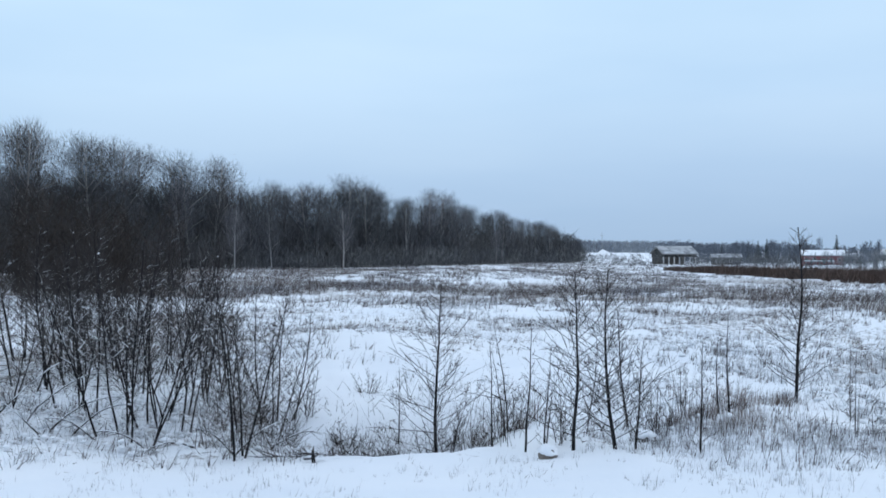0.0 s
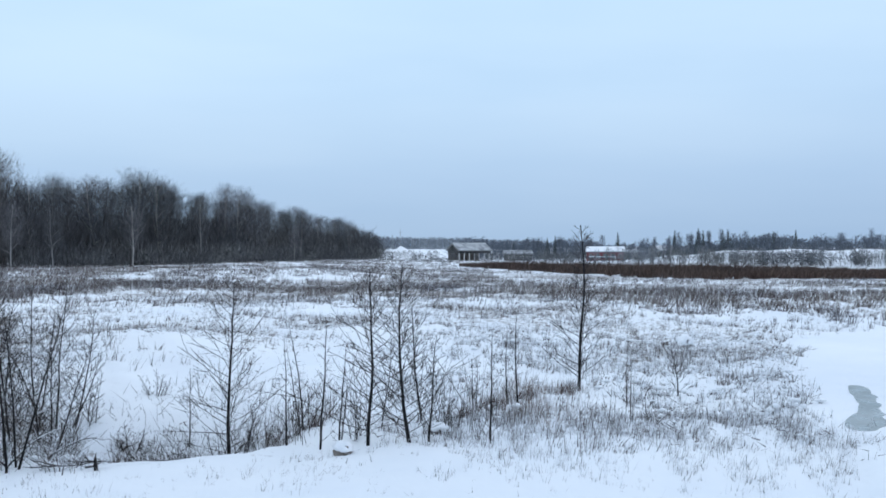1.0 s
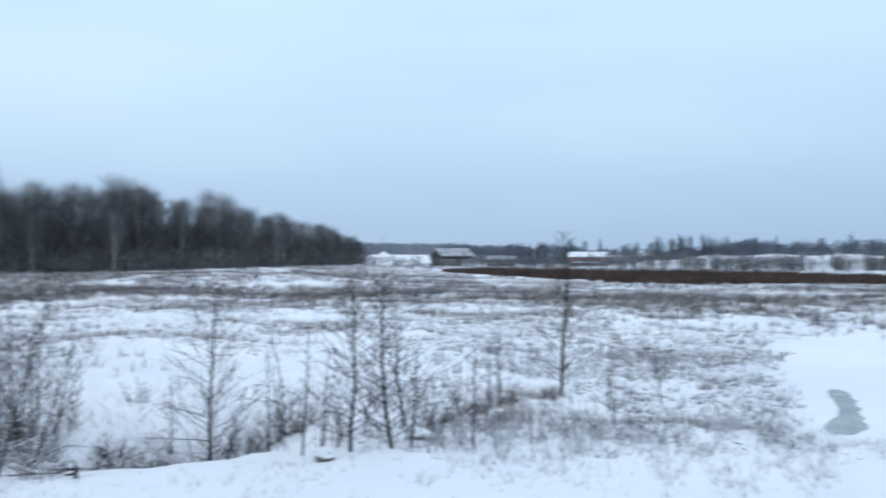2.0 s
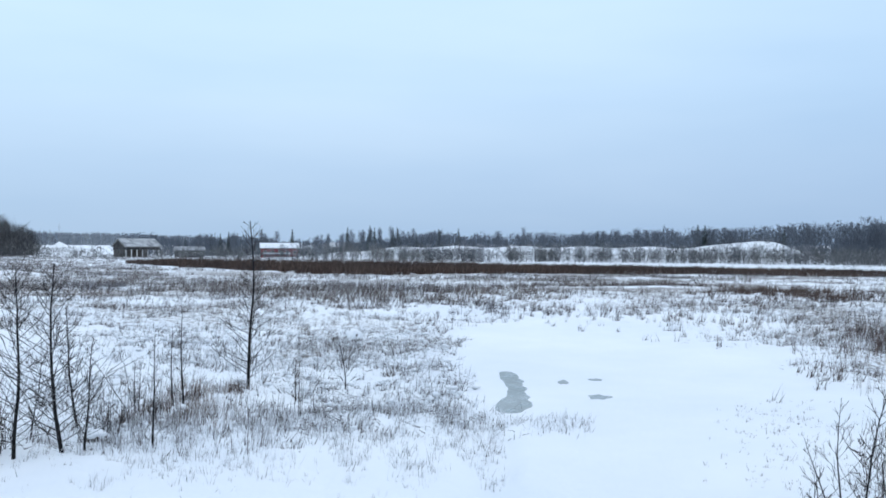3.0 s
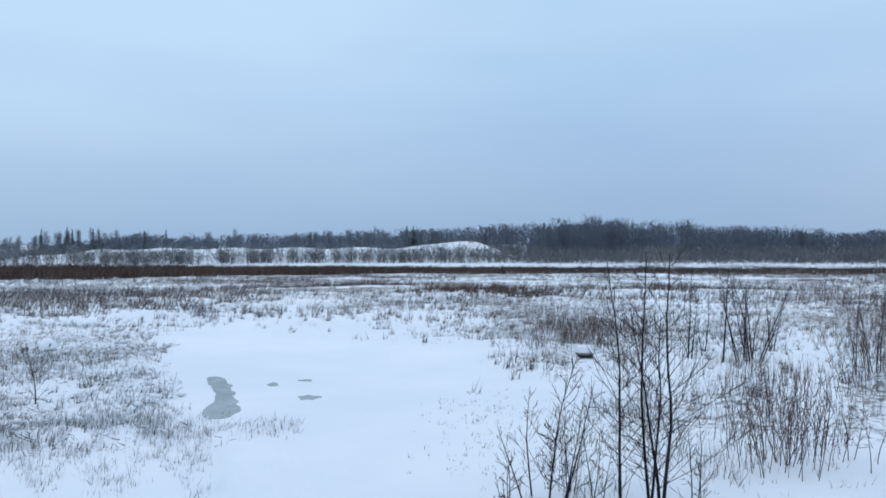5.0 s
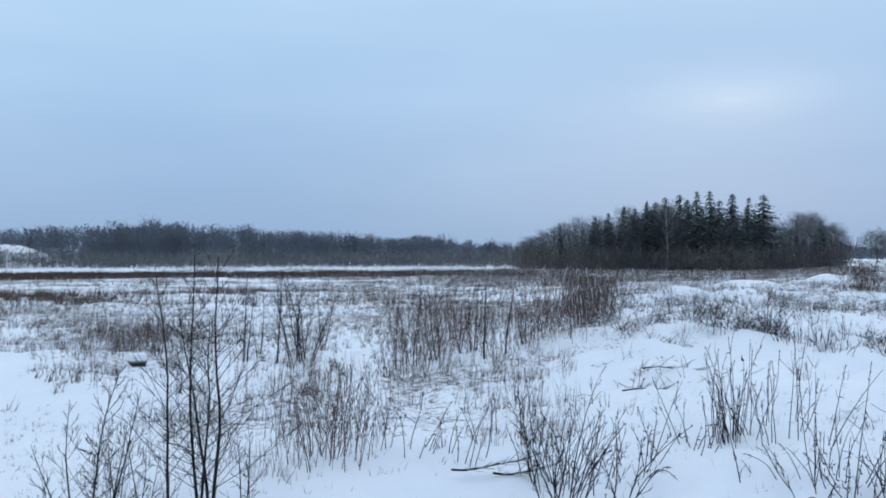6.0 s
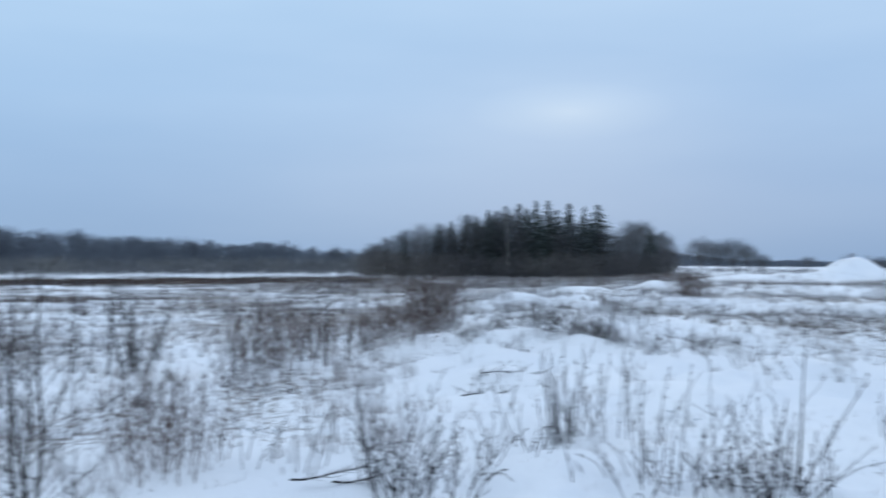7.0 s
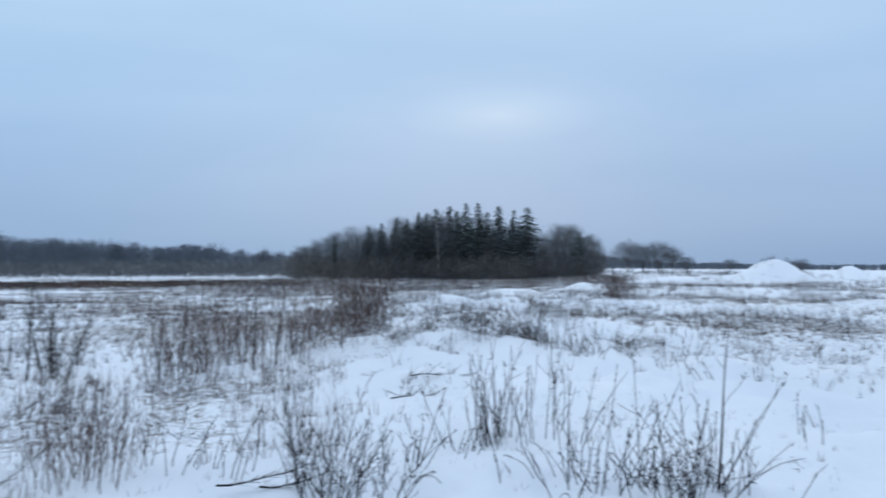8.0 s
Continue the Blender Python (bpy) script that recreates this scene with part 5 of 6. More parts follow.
house("barn", -13.58, 284, 10.5, 7, 3.5, 5.3, 0.5, DARK_PLANK, "long dark timber barn on pale posts with snowy roof", 0, 7, thin=True)
house("barn", -16.5, 296, 8, 6, 2.3, 3.1, 0.12, DARK_PLANK, "low grey farm shed with a snowy roof", 4, thin=True)
house("farm_house", -21.65, 285, 10.6, 7, 2.9, 4.1, 0.05, RED_WALL, "red farm house with a snow-covered roof and porch", 5, porch=True)
house("farm_house", -23.1, 335, 7, 5, 2.4, 3.3, 0.3, PALE_WALL, "pale farm house with a snow-covered roof", 3)
house("farm_house", -25.1, 340, 5, 6, 3.0, 4.6, -0.2, PALE_WALL, "small pale house half hidden by bare trees", 2)

mast = base_empty("radio_mast", at(-9.46, 900, -0.2))
part("pole", mesh_of("pole", *tubes([((0, 0, 0), (0, 0, 12), 0.28, 0.22), ((0, 0, 12), (0, 0, 20), 0.22, 0.12)], 6), STEEL), mast)
part("crossarm", mesh_of("crossarm", *tubes([((-1.6, 0, 17), (1.6, 0, 17), 0.12, 0.12)], 5), STEEL), mast)
tagged(mast, "thin grey steel radio mast on the skyline", "mast")


# ---- young alders on the near bank ----
ROW = "young alders along the ditch"
ROW_TALL = [
    (0.39, 15.1, 2.72, 1, 36, 0.38, 0.030), (-7.64, 12.4, 2.31, 1, 34, 0.42, 0.026), (-10.08, 12.45, 2.32, 1, 36, 0.42, 0.028), (-10.8, 14.2, 1.75, 1, 20, 0.24, 0.020), (-11.2, 12.7, 1.45, 1, 18, 0.24, 0.018),
    (-20.02, 16.75, 2.93, 1, 42, 0.28, 0.032), (-14.82, 12.5, 1.45, 1, 14, 0.16, 0.016), (-16.41, 14.85, 1.5, 1, 14, 0.12, 0.018), (-15.9, 15.3, 1.2, 1, 10, 0.12, 0.015),
]
ROW_SLENDER = [
    (-13.8, 15.3, 0.8, 2, 9, 0.2, 0.010), (-2.87, 13.1, 1.5, 1, 10, 0.12, 0.013), (-3.87, 14.6, 1.75, 2, 12, 0.12, 0.015), (-4.85, 12.45, 1.75, 1, 12, 0.12, 0.016), (-6.0, 12.8, 1.4, 2, 10, 0.13, 0.013),
    (2.62, 15.2, 1.25, 1, 12, 0.16, 0.013), (-25.67, 16.4, 0.97, 1, 16, 0.34, 0.013), (-22.8, 15.6, 0.8, 1, 8, 0.2, 0.010), (-8.4, 13.6, 1.2, 1, 10, 0.16, 0.012),
]
for i, (az, d, h, stems, count, spread, r) in enumerate(ROW_TALL + ROW_SLENDER):
    sapling(az, d, h, 100 + i, stems, r, count, spread, group=ROW, lean=0.04, twig=LADEN if h > 2 else TWIG, rise=0.42 if h > 2 else 0.6, stout=1.25 if h > 2 else 1.0, top_right={0: 0.08, 1: 0.02, 2: -0.11, 5: 0.03}.get(i),
            label="tall slender leafless alder sapling with dark trunk" if h > 2 else "thin leafless alder shoot standing in snow")
for i, (az, d, h) in enumerate(((0.9, 15.0, 0.9), (-0.4, 15.2, 0.85), (-1.6, 14.2, 0.7), (-3.5, 13.6, 0.7), (-7.0, 13.1, 0.7), (-12.4, 13.4, 0.6), (8.0, 15.9, 0.9), (4.46, 17.0, 0.5), (5.9, 15.2, 0.5))):
    sapling(az, d, h, 140 + i, 6, 0.008, 8, 0.35, name="willow_shrub", label="low many-stemmed leafless shrub by the ditch", group="low shrubs by the ditch", lean=0.2, twig=TWIG, category="shrub")

# ---- the thicket ----
THICKET = "alder thicket beside the ditch"
THICKET_FRONT = [
    (12.06, 12.1, 2.4, 3, 22, 0.20), (11.76, 13.0, 2.36, 2, 22, 0.2), (10.5, 15.2, 2.45, 4, 20, 0.2), (9.7, 15.8, 2.2, 4, 18, 0.2), (15.08, 14.0, 2.65, 3, 26, 0.24),
    (15.72, 14.9, 2.85, 4, 26, 0.24), (17.75, 13.1, 2.7, 4, 26, 0.24), (18.4, 13.7, 2.8, 3, 26, 0.26), (21.7, 15.6, 2.85, 2, 34, 0.32),
]
THICKET_MIDDLE = [
    (24.0, 19.3, 2.95, 3, 28, 0.26), (19.6, 14.9, 2.95, 4, 30, 0.26), (16.9, 14.5, 2.9, 4, 28, 0.25), (13.6, 15.6, 2.6, 4, 24, 0.24), (14.4, 17.0, 3.0, 4, 30, 0.26),
    (17.2, 17.5, 3.2, 5, 32, 0.27), (20.5, 17.8, 3.2, 5, 32, 0.27), (22.8, 17.2, 3.0, 4, 32, 0.28), (12.6, 18.0, 2.7, 3, 24, 0.24),
]
THICKET_BACK = [
    (18.8, 19.5, 3.4, 5, 34, 0.27), (16.0, 20.0, 3.3, 5, 32, 0.26), (21.6, 20.5, 3.4, 5, 34, 0.27), (24.8, 16.0, 2.8, 3, 28, 0.28), (27.0, 15.5, 3.0, 4, 30, 0.28),
    (26.0, 20.0, 3.3, 4, 30, 0.28), (19.9, 22.5, 3.5, 5, 34, 0.27), (17.8, 23.0, 3.5, 5, 34, 0.27), (23.4, 22.5, 3.5, 5, 34, 0.27),
]
for i, (az, d, h, stems, count, spread) in enumerate(THICKET_FRONT + THICKET_MIDDLE + THICKET_BACK):
    laden = d < 16.5 and (az > 19 or i % 2 == 0)
    sapling(az, d, h, 200 + i, stems, 0.017, count, spread + 0.06, group=THICKET, lean=0.12, spread_base=0.35, twig=LADEN if d < 18 else TWIG, fine=4, low=0.24, laden=d < 18,
            label="many-stemmed bare alder bush with snow-dusted twigs" if laden else "many-stemmed bare alder bush in a dense thicket")


def tangle(name, label, seed, count, az0, az1, d0, d1, z0, z1, length, width, material):
    """Fine crossing twigs, too many to tell apart."""
    g = np.random.default_rng(seed)
    az, d = g.uniform(az0, az1, count), g.uniform(d0, d1, count)
    x, y = -np.sin(np.radians(az)) * d, np.cos(np.radians(az)) * d
    clump = smooth(grain(x * 0.9, y * 0.9, seed), -0.5, 0.6)
    z = ground_z(x, y) + z0 + (z1 - z0) * g.random(count) * (0.45 + 0.55 * clump)
    base = np.stack([x, y, z], 1)
    way = g.normal(size=(count, 3)) * np.array([0.55, 0.55, 0.35]) + np.array([0, 0, 0.75])
    tip = base + way * length * g.uniform(0.4, 1.1, (count, 1))
    v, f = slivers(base, tip, width * g.uniform(0.6, 1.3, count), g)
    return tagged(new(name, mesh_of(name, v, f, material)), label, "twigs", kind="stuff")


tangle("thicket_twigs", "dense tangle of fine dark thicket twigs with snow", 71, 1500, 13.0, 27.0, 13.6, 20.0, 0.15, 1.3, 0.35, 0.007, TANGLE)
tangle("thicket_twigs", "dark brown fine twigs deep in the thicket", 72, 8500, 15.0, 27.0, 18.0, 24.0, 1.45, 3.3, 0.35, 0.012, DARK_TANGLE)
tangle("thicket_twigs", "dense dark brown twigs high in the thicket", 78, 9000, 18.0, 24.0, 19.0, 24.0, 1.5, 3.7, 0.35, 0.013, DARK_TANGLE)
tangle("ditch_twigs", "fine snowy twigs along the ditch", 73, 2200, 8.5, 14.0, 12.0, 17.0, 0.0, 1.3, 0.35, 0.008, TANGLE)
tangle("ditch_twigs", "fine snowy twigs along the ditch", 74, 1000, -13.0, 7.0, 13.2, 16.5, 0.0, 0.45, 0.3, 0.008, TANGLE)
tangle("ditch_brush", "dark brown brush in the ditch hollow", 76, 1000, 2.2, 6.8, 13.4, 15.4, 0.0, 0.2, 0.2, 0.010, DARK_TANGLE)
tangle("upright_shoots", "thin upright leafless shoots in the snow", 75, 160, -14.0, 1.0, 12.4, 16.0, 0.0, 0.3, 1.0, 0.010, TANGLE)


def bowed(az, d, length, turn, seed, steep=1.0):
    """A stem bent over by the snow that lies along its back."""
    r = np.random.default_rng(seed)
    thing = base_empty("bowed_branch", at(az, d, -0.03), radians(az))
    segs, pts, _ = bent(r, (0, 0, 0), (math.cos(turn), 0.3 * r.normal(), steep), length, 10, 0.013, 0.004, 0.07, -0.10)
    part("stem", mesh_of("stem", *tubes(segs, 5), BARK), thing)
    snow = []
    for k, (p, q, r0, r1) in enumerate(segs):
        if 1 < k:
            snow.append(((p[0], p[1], p[2] + 0.007), (q[0], q[1], q[2] + 0.007), 0.008, r.uniform(0.004, 0.011)))
    part("snow_ridge", mesh_of("snow_ridge", *tubes(snow, 5), CAP, True), thing, "snow lying along the stem")
    tw = []
    for k in range(12):
        p, w = along(pts, r.uniform(0.2, 1.0))
        tw += bent(r, p, w + Vector(r.normal(size=3)) * 0.5, length * r.uniform(0.12, 0.3), 3, 0.005, 0.002, 0.1)[0]
    tagged(part("branchwork", mesh_of("branchwork", *tubes(tw, 3), LADEN), thing, "thin snowy side twigs"), kind="stuff")
    tagged(thing, "dark alder stem bowed over under snow", "branch", "bowed stems in the thicket")


for i, (az, d, length, turn, steep) in enumerate(((25.6, 14.2, 1.4, 0.0, 1.6), (24.3, 13.6, 1.2, 3.1, 1.5), (23.2, 14.6, 1.5, 0.2, 1.8), (22.4, 13.8, 1.0, 3.0, 1.4), (22.1, 14.0, 1.1, 0.0, 1.5), (21.0, 13.8, 1.0, 0.1, 1.4), (19.6, 13.4, 0.8, 3.1, 1.2), (17.0, 13.0, 0.7, 2.9, 1.2),
                                              (14.2, 12.8, 0.7, 3.1, 1.2), (12.2, 12.3, 0.8, 0.1, 1.3), (11.9, 12.3, 0.7, 3.1, 1.2), (10.2, 13.0, 0.8, 0.2, 1.1))):
    bowed(az, d, length, turn, 620 + i, steep)

tangle("dead_leaves", "withered brown leaves caught on the young stems", 77, 90, -55.0, -54.3, 9.5, 9.8, 0.15, 0.75, 0.07, 0.018, HUSK)
# ---- alders and willows past the ice ----
ALDER_STEMS = [
    (-60.35, 9.6, 2.5, 2, 18, 0.27, 0.018), (-61.1, 9.6, 2.55, 2, 20, 0.36, 0.020), (-58.7, 9.6, 2.4, 1, 20, 0.26, 0.017), (-54.6, 9.6, 1.6, 5, 15, 0.28, 0.012), (-52.3, 9.5, 0.6, 4, 7, 0.3, 0.007),
    (-55.9, 10.0, 0.9, 3, 8, 0.3, 0.007), (-66.1, 21.0, 2.05, 11, 18, 0.2, 0.017), (-62.7, 21.3, 2.0, 2, 20, 0.15, 0.019), (-64.6, 20.4, 2.0, 1, 20, 0.14, 0.020), (-63.6, 22.0, 1.5, 2, 14, 0.15, 0.014), (-67.2, 22.6, 1.5, 4, 12, 0.16, 0.013),
]
FAR_STEMS = [
    (-72.6, 20.3, 2.0, 3, 10, 0.10, 0.013), (-74.2, 20.8, 1.95, 3, 10, 0.10, 0.013), (-75.4, 21.2, 1.9, 2, 10, 0.10, 0.013), (-76.8, 20.6, 1.75, 1, 14, 0.1, 0.022), (-78.1, 21.0, 1.7, 1, 12, 0.1, 0.022), (-76.2, 22.0, 1.7, 3, 10, 0.1, 0.013), (-79.3, 22.5, 1.5, 3, 10, 0.1, 0.013),
    (-80.2, 24.5, 1.5, 2, 9, 0.1, 0.012), (-71.6, 20.0, 1.8, 2, 10, 0.1, 0.012), (-57.2, 9.3, 1.0, 3, 8, 0.25, 0.008), (-63.0, 9.6, 0.9, 3, 8, 0.25, 0.008),
]
for i, (az, d, h, stems, count, spread, r) in enumerate(ALDER_STEMS + FAR_STEMS):
    sapling(az, d, h, 300 + i, stems, r, count, spread, group="alders past the frozen flat", top_right={0: -0.03, 1: 0.06, 2: -0.12}.get(i), lean=0.10 if stems > 6 else (0.13 if stems > 4 else 0.06), low=0.08, spread_base=0.34 if stems > 4 else 0.12,
            label="cluster of slim leafless alder stems in snow")
NEAR_WILLOWS = [
    (-67.7, 11.0, 1.35, 14), (-66.6, 11.3, 1.25, 12), (-69.2, 11.5, 1.0, 10), (-68.3, 11.8, 1.1, 10), (-72.2, 19.2, 1.75, 14),
    (-73.0, 19.4, 1.8, 14), (-74.8, 21.0, 1.75, 12), (-73.9, 20.2, 1.7, 12), (-76.0, 21.8, 1.5, 10),
    (-76.9, 25.8, 1.25, 4), (-78.2, 26.7, 1.1, 5),
]
FAR_WILLOWS = [
    (-80.5, 24.2, 0.9, 10), (-81.6, 23.6, 1.2, 12), (-82.9, 23.4, 1.6, 18), (-83.6, 23.8, 1.4, 14), (-79.2, 23.0, 0.9, 8),
    (-59.5, 24.5, 1.2, 8), (-57.6, 24.0, 1.1, 7), (-61.0, 25.0, 1.0, 7), (-97.9, 39.0, 1.25, 16), (-98.4, 39.6, 0.9, 10),
    (-77.5, 18.5, 0.6, 6), (-77.4, 20.8, 1.3, 9), (-78.9, 21.6, 1.3, 9), (-80.4, 22.0, 1.25, 9), (-81.9, 21.4, 1.1, 8), (-83.2, 24.6, 1.55, 12), (-75.6, 23.4, 1.5, 8),
]
for i, (az, d, h, stems) in enumerate(NEAR_WILLOWS + FAR_WILLOWS):
    bush = sapling(az, d, h, 340 + i, stems, 0.0056, 7, 0.15, WILLOW, WILLOW, "willow_shrub", "reddish brown leafless willow shrub with upright stems", "willow shrubs", lean=0.11, rise=1.5, spread_base=0.55, low=0.2, fine=3, category="shrub")
    c, g = at(az, d), np.random.default_rng(900 + i)
    n = int(stems * (14 if d < 15 else (46 if az < -80 else 15)))
    up = g.random(n) ** 0.7
    root = np.stack([c.x + g.normal(size=n) * 0.32 * (0.6 + up), c.y + g.normal(size=n) * 0.32 * (0.6 + up), c.z + up * h * 0.75], 1)
    tip = root + np.stack([g.normal(size=n) * 0.05, g.normal(size=n) * 0.05, g.uniform(0.12, 0.32, n)], 1) * h
    haze = mesh_of("twig_haze", *slivers(root - np.array(c[:]), tip - np.array(c[:]), max(1.0, d / 18) * g.uniform(0.005, 0.010, n), g), WITHY)
    tagged(part("twig_haze", haze, bush, "fine reddish shoots"), kind="stuff").location = (0, 0, 0.05)

for i, (a0, d0, w, top, n) in enumerate(((-91.0, 20.0, 0.75, 0.55, 700), (-92.7, 20.2, 0.5, 0.45, 350), (-88.6, 22.0, 0.7, 0.45, 400), (-94.6, 24.0, 0.7, 0.5, 400), (-86.0, 20.6, 0.5, 0.4, 260), (-97.5, 26.0, 0.8, 0.45, 350), (-99.5, 20.0, 0.5, 0.4, 240), (-84.2, 27.0, 0.9, 0.7, 500))):
    tangle("bramble_clump", "low snowy tangle of dark weed stems", 660 + i, n * 2, a0 - 57.3 * w / d0, a0 + 57.3 * w / d0, d0 - w * 0.8, d0 + w * 0.8, 0.0, top, 0.16, 0.009, TANGLE)

# ---- dry weeds on the mound ----
def weed(az, d, h, stalks, seed, fan=0.25, label="clump of dry brown weed stalks in snow", bow=0.0, base=0.3, leafy=0.5, stout=1.0, to_right=0.0):
    r = np.random.default_rng(seed)
    thing = base_empty("dry_weed", at(az, d, -0.04))
    drift = r.normal(size=2) * (0.12 if stalks > 1 else 0.02) + to_right * np.array([math.cos(radians(az)), math.sin(radians(az))])
    for k in range(stalks):
        a, q = r.uniform(0, 6.3), base * r.random() ** 0.5
        hh = h * (r.uniform(0.45, 1.08) if stalks > 1 else 1.0)
        push = fan * r.uniform(0.0, 1.5)
        segs, pts, way = bent(r, (math.cos(a) * q, math.sin(a) * q, 0), (math.cos(a) * push + drift[0], math.sin(a) * push + drift[1], 1), hh, 8, 0.0068 * stout, 0.0026, 0.075 if stalks > 1 else 0.02, -(0.03 + bow) * r.random())
        for m in range(int(r.integers(0, 4))):
            p, w = along(pts, r.uniform(0.4, 0.97))
            side, sp, sw = bent(r, p, w + Vector(r.normal(size=3)) * 0.38, hh * r.uniform(0.08, 0.3), 3, 0.0036, 0.0022, 0.12, 0.02)
            segs += side
        st = part("stalk", mesh_of("stalk", *tubes(segs, 3), STALK), thing)
        b, t, w3 = [], [], []
        if r.random() < 0.6:
            for m in range(12):
                p, w = along(pts, r.uniform(0.84, 1.0))
                b.append(p[:])
                t.append((p + (w + Vector(r.normal(size=3)) * 0.6).normalized() * r.uniform(0.012, 0.04))[:])
                w3.append(0.012)
        for m in range(int(r.integers(0, 7) * leafy)):
            p, w = along(pts, r.uniform(0.2, 0.9))
            out = Vector(r.normal(size=3)) * Vector((1, 1, 0.3))
            b.append(p[:])
            t.append((p + out.normalized() * r.uniform(0.03, 0.09) + Vector((0, 0, -0.03)))[:])
            w3.append(0.018)
        if b:
            tagged(part("seed_head", mesh_of("seed_head", *slivers(np.array(b), np.array(t), np.array(w3), r), HUSK), st), kind="stuff")
    tagged(thing, label, "weed", "dry weeds on the mound")


WEEDS_BY_ALDERS = [
    (-81.2, 9.9, 1.3, 9, 0.3, 0.0, 0.25), (-80.6, 10.4, 0.85, 8, 0.35, 0.05, 0.3), (-82.4, 10.4, 0.7, 9, 0.6, 0.10, 0.5), (-83.6, 10.1, 0.5, 9, 1.0, 0.15, 0.5), (-85.0, 10.8, 0.6, 7, 0.7, 0.12, 0.5),
    (-86.6, 11.0, 0.6, 6, 0.5, 0.1, 0.5), (-90.9, 12.4, 1.2, 30, 0.17, 0.0, 0.30), (-89.6, 12.2, 1.0, 8, 0.22, 0.0, 0.4), (-88.4, 11.4, 0.75, 7, 0.45, 0.08, 0.4), (-92.1, 12.4, 0.95, 9, 0.2, 0.0, 0.4),
]
WEEDS_CREST = [
    (-94.6, 13.7, 1.15, 3, 0.08, 0.0, 0.1), (-93.6, 13.0, 0.85, 5, 0.2, 0.0, 0.3), (-96.5, 10.9, 1.2, 10, 0.4, 0.02, 0.3), (-95.4, 10.5, 0.6, 12, 0.8, 0.12, 0.5), (-97.6, 10.7, 0.8, 5, 0.4, 0.05, 0.4),
    (-98.8, 10.9, 0.7, 6, 0.5, 0.05, 0.4), (-93.8, 10.4, 0.5, 6, 0.9, 0.15, 0.5), (-102.9, 10.6, 1.0, 11, 0.4, 0.03, 0.35), (-101.4, 10.6, 0.9, 10, 0.4, 0.05, 0.4), (-100.4, 10.5, 0.8, 7, 0.5, 0.08, 0.4),
]
WEEDS_TALL = [
    (-104.0, 10.7, 0.8, 6, 0.5, 0.03, 0.3), (-105.2, 10.8, 0.7, 3, 0.5, 0.0, 0.2), (-99.6, 10.6, 0.8, 5, 0.45, 0.05, 0.4), (-91.1, 19.9, 0.65, 22, 0.6, 0.1, 0.6), (-92.4, 20.4, 0.55, 16, 0.6, 0.1, 0.6),
    (-94.4, 19.1, 0.75, 14, 0.3, 0.05, 0.4), (-96.4, 18.6, 0.65, 12, 0.3, 0.05, 0.5), (-98.0, 20.5, 0.55, 12, 0.4, 0.1, 0.6), (-85.6, 15.9, 0.35, 12, 1.0, 0.3, 0.5), (-86.6, 16.0, 0.35, 12, 1.0, 0.3, 0.5),
]
WEEDS_FAR = [
    (-86.0, 20.5, 0.6, 14, 0.5, 0.1, 0.6), (-88.6, 22.0, 0.55, 14, 0.5, 0.1, 0.7), (-108.5, 13.5, 0.6, 4, 0.4, 0.0, 0.3), (-78.0, 12.0, 0.75, 8, 0.4, 0.0, 0.4), (-75.5, 11.0, 0.8, 7, 0.3, 0.0, 0.4),
    (-72.6, 11.6, 0.75, 8, 0.4, 0.0, 0.4), (-79.0, 15.5, 0.65, 9, 0.4, 0.02, 0.4), (-105.0, 17.5, 0.5, 26, 0.4, 0.02, 1.2), (-101.0, 19.0, 0.6, 18, 0.4, 0.05, 0.9), (-103.5, 22.0, 0.5, 16, 0.4, 0.05, 0.9),
]
for i, (az, d, h, n, fan, bow, base) in enumerate(WEEDS_BY_ALDERS + WEEDS_CREST + WEEDS_TALL + WEEDS_FAR):
    weed(az, d, h, n, 500 + i, fan, bow=bow, base=base, label="bowed tangle of dry weed stalks on snow" if bow > 0.09 else "clump of dry brown weed stalks in snow")
LONG_STALKS = [
    (-97.1, 10.2, 1.4, 0.10), (-91.3, 10.2, 0.75, -0.21), (-103.4, 10.6, 1.3, 0.62), (-103.6, 10.6, 1.4, 0.33), (-99.3, 10.7, 1.4, -0.04),
    (-99.6, 10.7, 1.25, 0.16), (-100.9, 10.6, 1.0, -0.20), (-96.1, 12.2, 1.1, 0.35), (-95.9, 12.3, 1.0, 0.20), (-94.4, 12.6, 1.3, 0.0),
    (-93.9, 12.6, 1.1, 0.04), (-96.8, 10.3, 0.6, -0.8), (-107.2, 10.2, 0.6, 0.5), (-101.9, 10.4, 1.1, 0.18), (-102.2, 10.4, 1.1, -0.14),
    (-86.5, 11.2, 1.0, 0.25), (-85.2, 10.4, 0.9, 0.7), (-88.1, 12.0, 0.9, -0.4), (-98.0, 10.1, 0.8, 0.55), (-104.2, 10.5, 0.9, 0.75),
]
for i, (az, d, h, tilt) in enumerate(LONG_STALKS):
    weed(az, d, h, 1, 680 + i, 0.02, "single long dry weed stalk leaning in snow", base=0.0, leafy=1.0, stout=1.15, bow=0.03, to_right=tilt)
weed(-103.6, 10.7, 1.72, 1, 590, 0.02, "single tall dry weed stalk with dark seed head", base=0.0, leafy=14.0, stout=3.0)
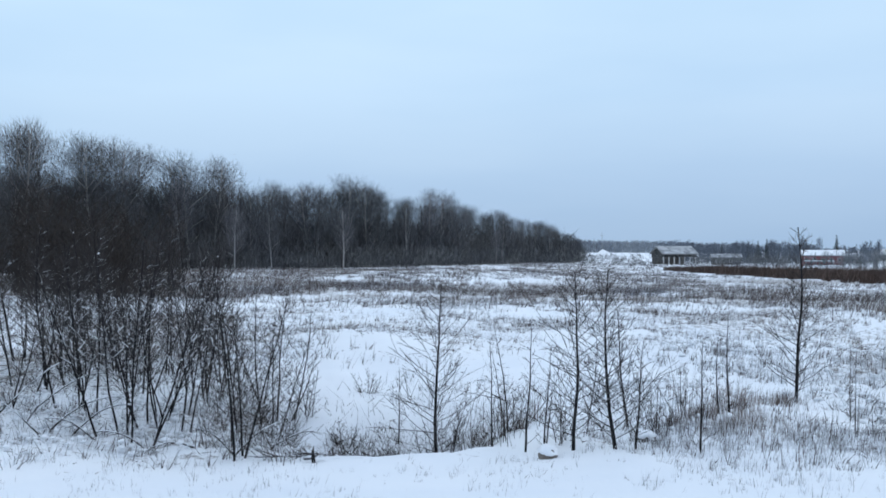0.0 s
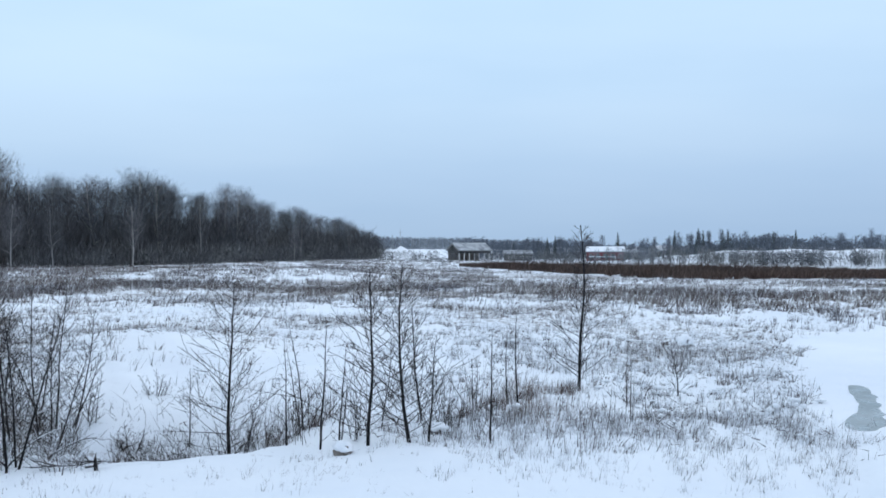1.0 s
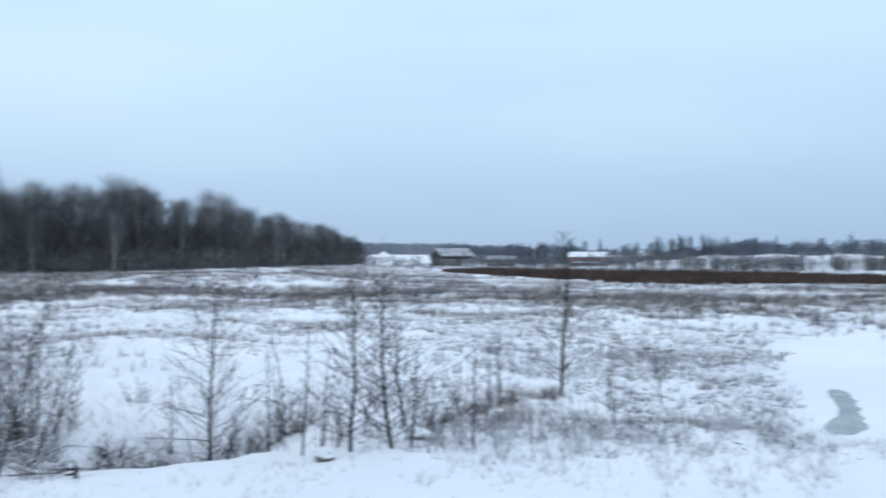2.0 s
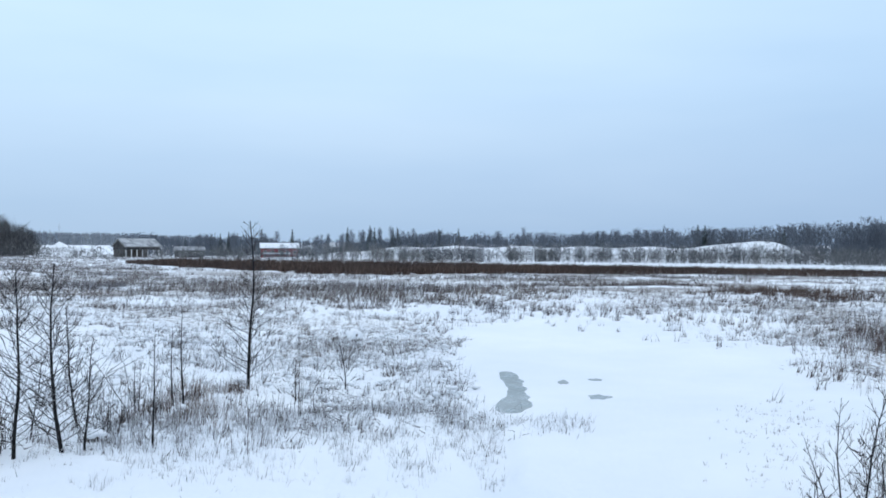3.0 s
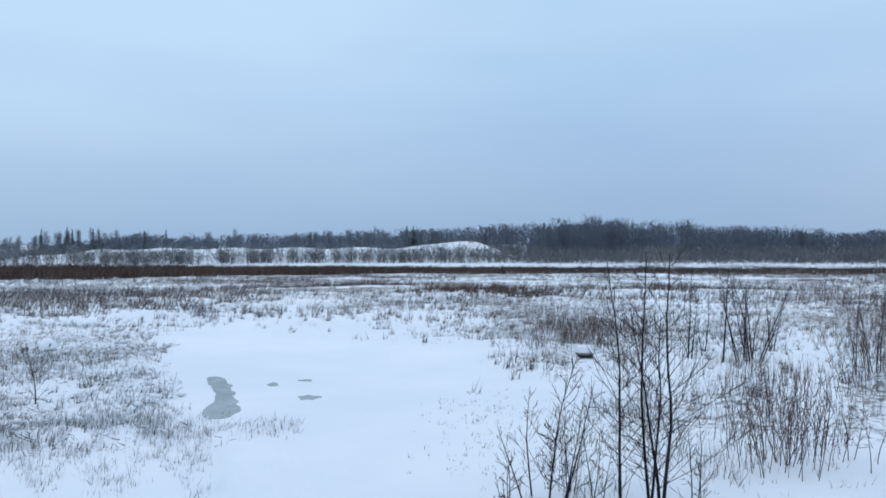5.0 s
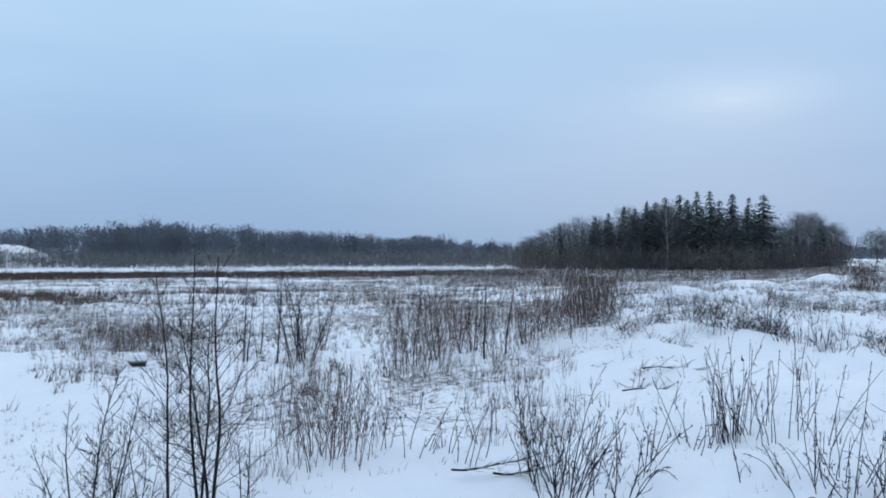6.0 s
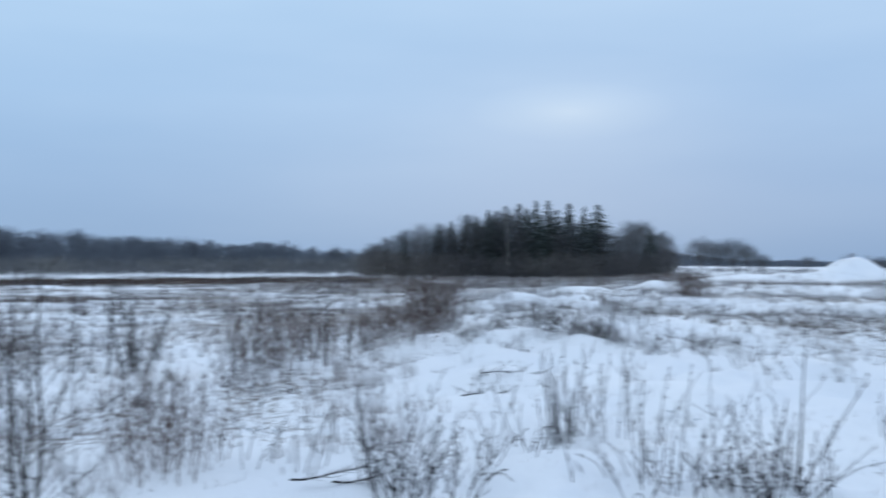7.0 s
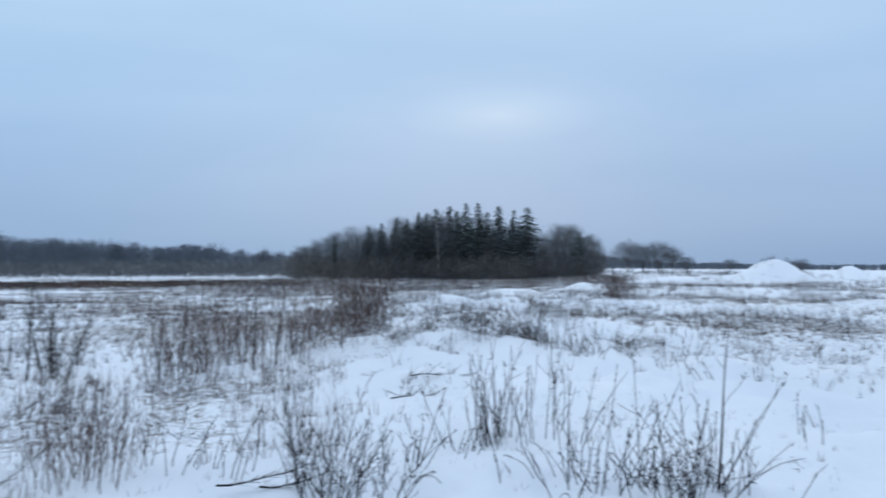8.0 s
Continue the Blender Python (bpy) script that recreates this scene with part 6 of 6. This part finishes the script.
for i, (az, d, h, stems, lean) in enumerate(((-81.7, 9.5, 1.4, 7, 0.2), (-80.9, 9.3, 1.0, 4, 0.2), (-79.6, 10.2, 1.0, 3, 0.12), (-84.2, 9.6, 0.9, 4, 0.25), (-102.2, 10.3, 1.15, 3, 0.16), (-92.9, 19.6, 0.95, 4, 0.14))):
    sapling(az, d, h, 360 + i, stems, 0.0085, 8, 0.30, STALK, STALK, "woody_weed", "dark woody weed with upright side stems", "dry weeds on the mound", lean=lean, rise=1.5, spread_base=0.16, low=0.12, fine=4, category="weed")
tangle("curled_leaves", "curled dark dead leaves in the weed tangle", 670, 110, -102.8, -100.9, 10.3, 10.8, 0.1, 0.95, 0.07, 0.018, HUSK)
tangle("curled_leaves", "curled dark dead leaves low in the weeds", 671, 60, -97.6, -95.4, 10.3, 10.9, 0.05, 0.45, 0.07, 0.018, HUSK)
weed(-102.4, 10.5, 0.7, 14, 591, 0.7, "curled dry weed tangle round a tall stalk", bow=0.2, base=0.4, leafy=1.5)
weed(-101.6, 10.6, 0.6, 12, 592, 0.8, "curled dry weed tangle round a tall stalk", bow=0.25, base=0.4, leafy=1.5)


def fallen(az, d, length, turn, seed, label):
    r = np.random.default_rng(seed)
    thing = base_empty("fallen_branch", at(az, d, 0.03), radians(az) + turn)
    segs, pts, _ = bent(r, (-length / 2, 0, 0.02), (1, 0, 0.06), length, 7, 0.013, 0.004, 0.10, 0.0)
    part("stem", mesh_of("stem", *tubes(segs, 5), BARK), thing)
    tw = []
    for k in range(34):
        p, w = along(pts, r.uniform(0.1, 1.0))
        v = w + Vector(r.normal(size=3)) * 0.55
        v.z = abs(v.z) * 0.6
        tw += bent(r, p, v, length * r.uniform(0.1, 0.35), 3, 0.006, 0.002, 0.12)[0]
    part("branchwork", mesh_of("branchwork", *tubes(tw, 3), LADEN), thing, "thin snowy side twigs")["kind"] = "stuff"
    tagged(thing, label, "branch")


fallen(8.8, 12.1, 0.85, 3.25, 601, "fallen dark branch lying on the snow")
fallen(7.5, 11.95, 0.3, 0.6, 602, "short dark branch sticking out of the snow")
fallen(-86.9, 15.7, 1.5, 0.75, 603, "fallen twiggy branch lying on the mound")
fallen(-87.6, 16.6, 1.1, 0.6, 604, "fallen twiggy branch lying on the mound")
fallen(-77.6, 10.4, 1.0, 0.1, 607, "fallen dark stems lying flat on the snow")
fallen(-79.2, 10.2, 0.7, -0.2, 608, "fallen dark stems lying flat on the snow")


def broken_stub(az, d, h, seed):
    """A snapped dark stem standing out of the snow."""
    r = np.random.default_rng(seed)
    thing = base_empty("broken_stub", at(az, d, -0.05))
    segs = bent(r, (0, 0, 0), (-0.25, 0.1, 1), h, 5, 0.030, 0.016, 0.12)[0]
    part("stem", mesh_of("stem", *tubes(segs, 7), BARK), thing)
    part("splinter", mesh_of("splinter", *tubes([(segs[-1][1], tuple(np.array(segs[-1][1]) + (0.012, 0.0, 0.07)), 0.012, 0.002)], 4), DARK_EARTH), thing, "torn brown splinter")
    tagged(thing, "dark snapped stem sticking out of snow", "stump")


broken_stub(7.5, 11.9, 0.20, 605)
broken_stub(-91.7, 17.4, 0.16, 606)
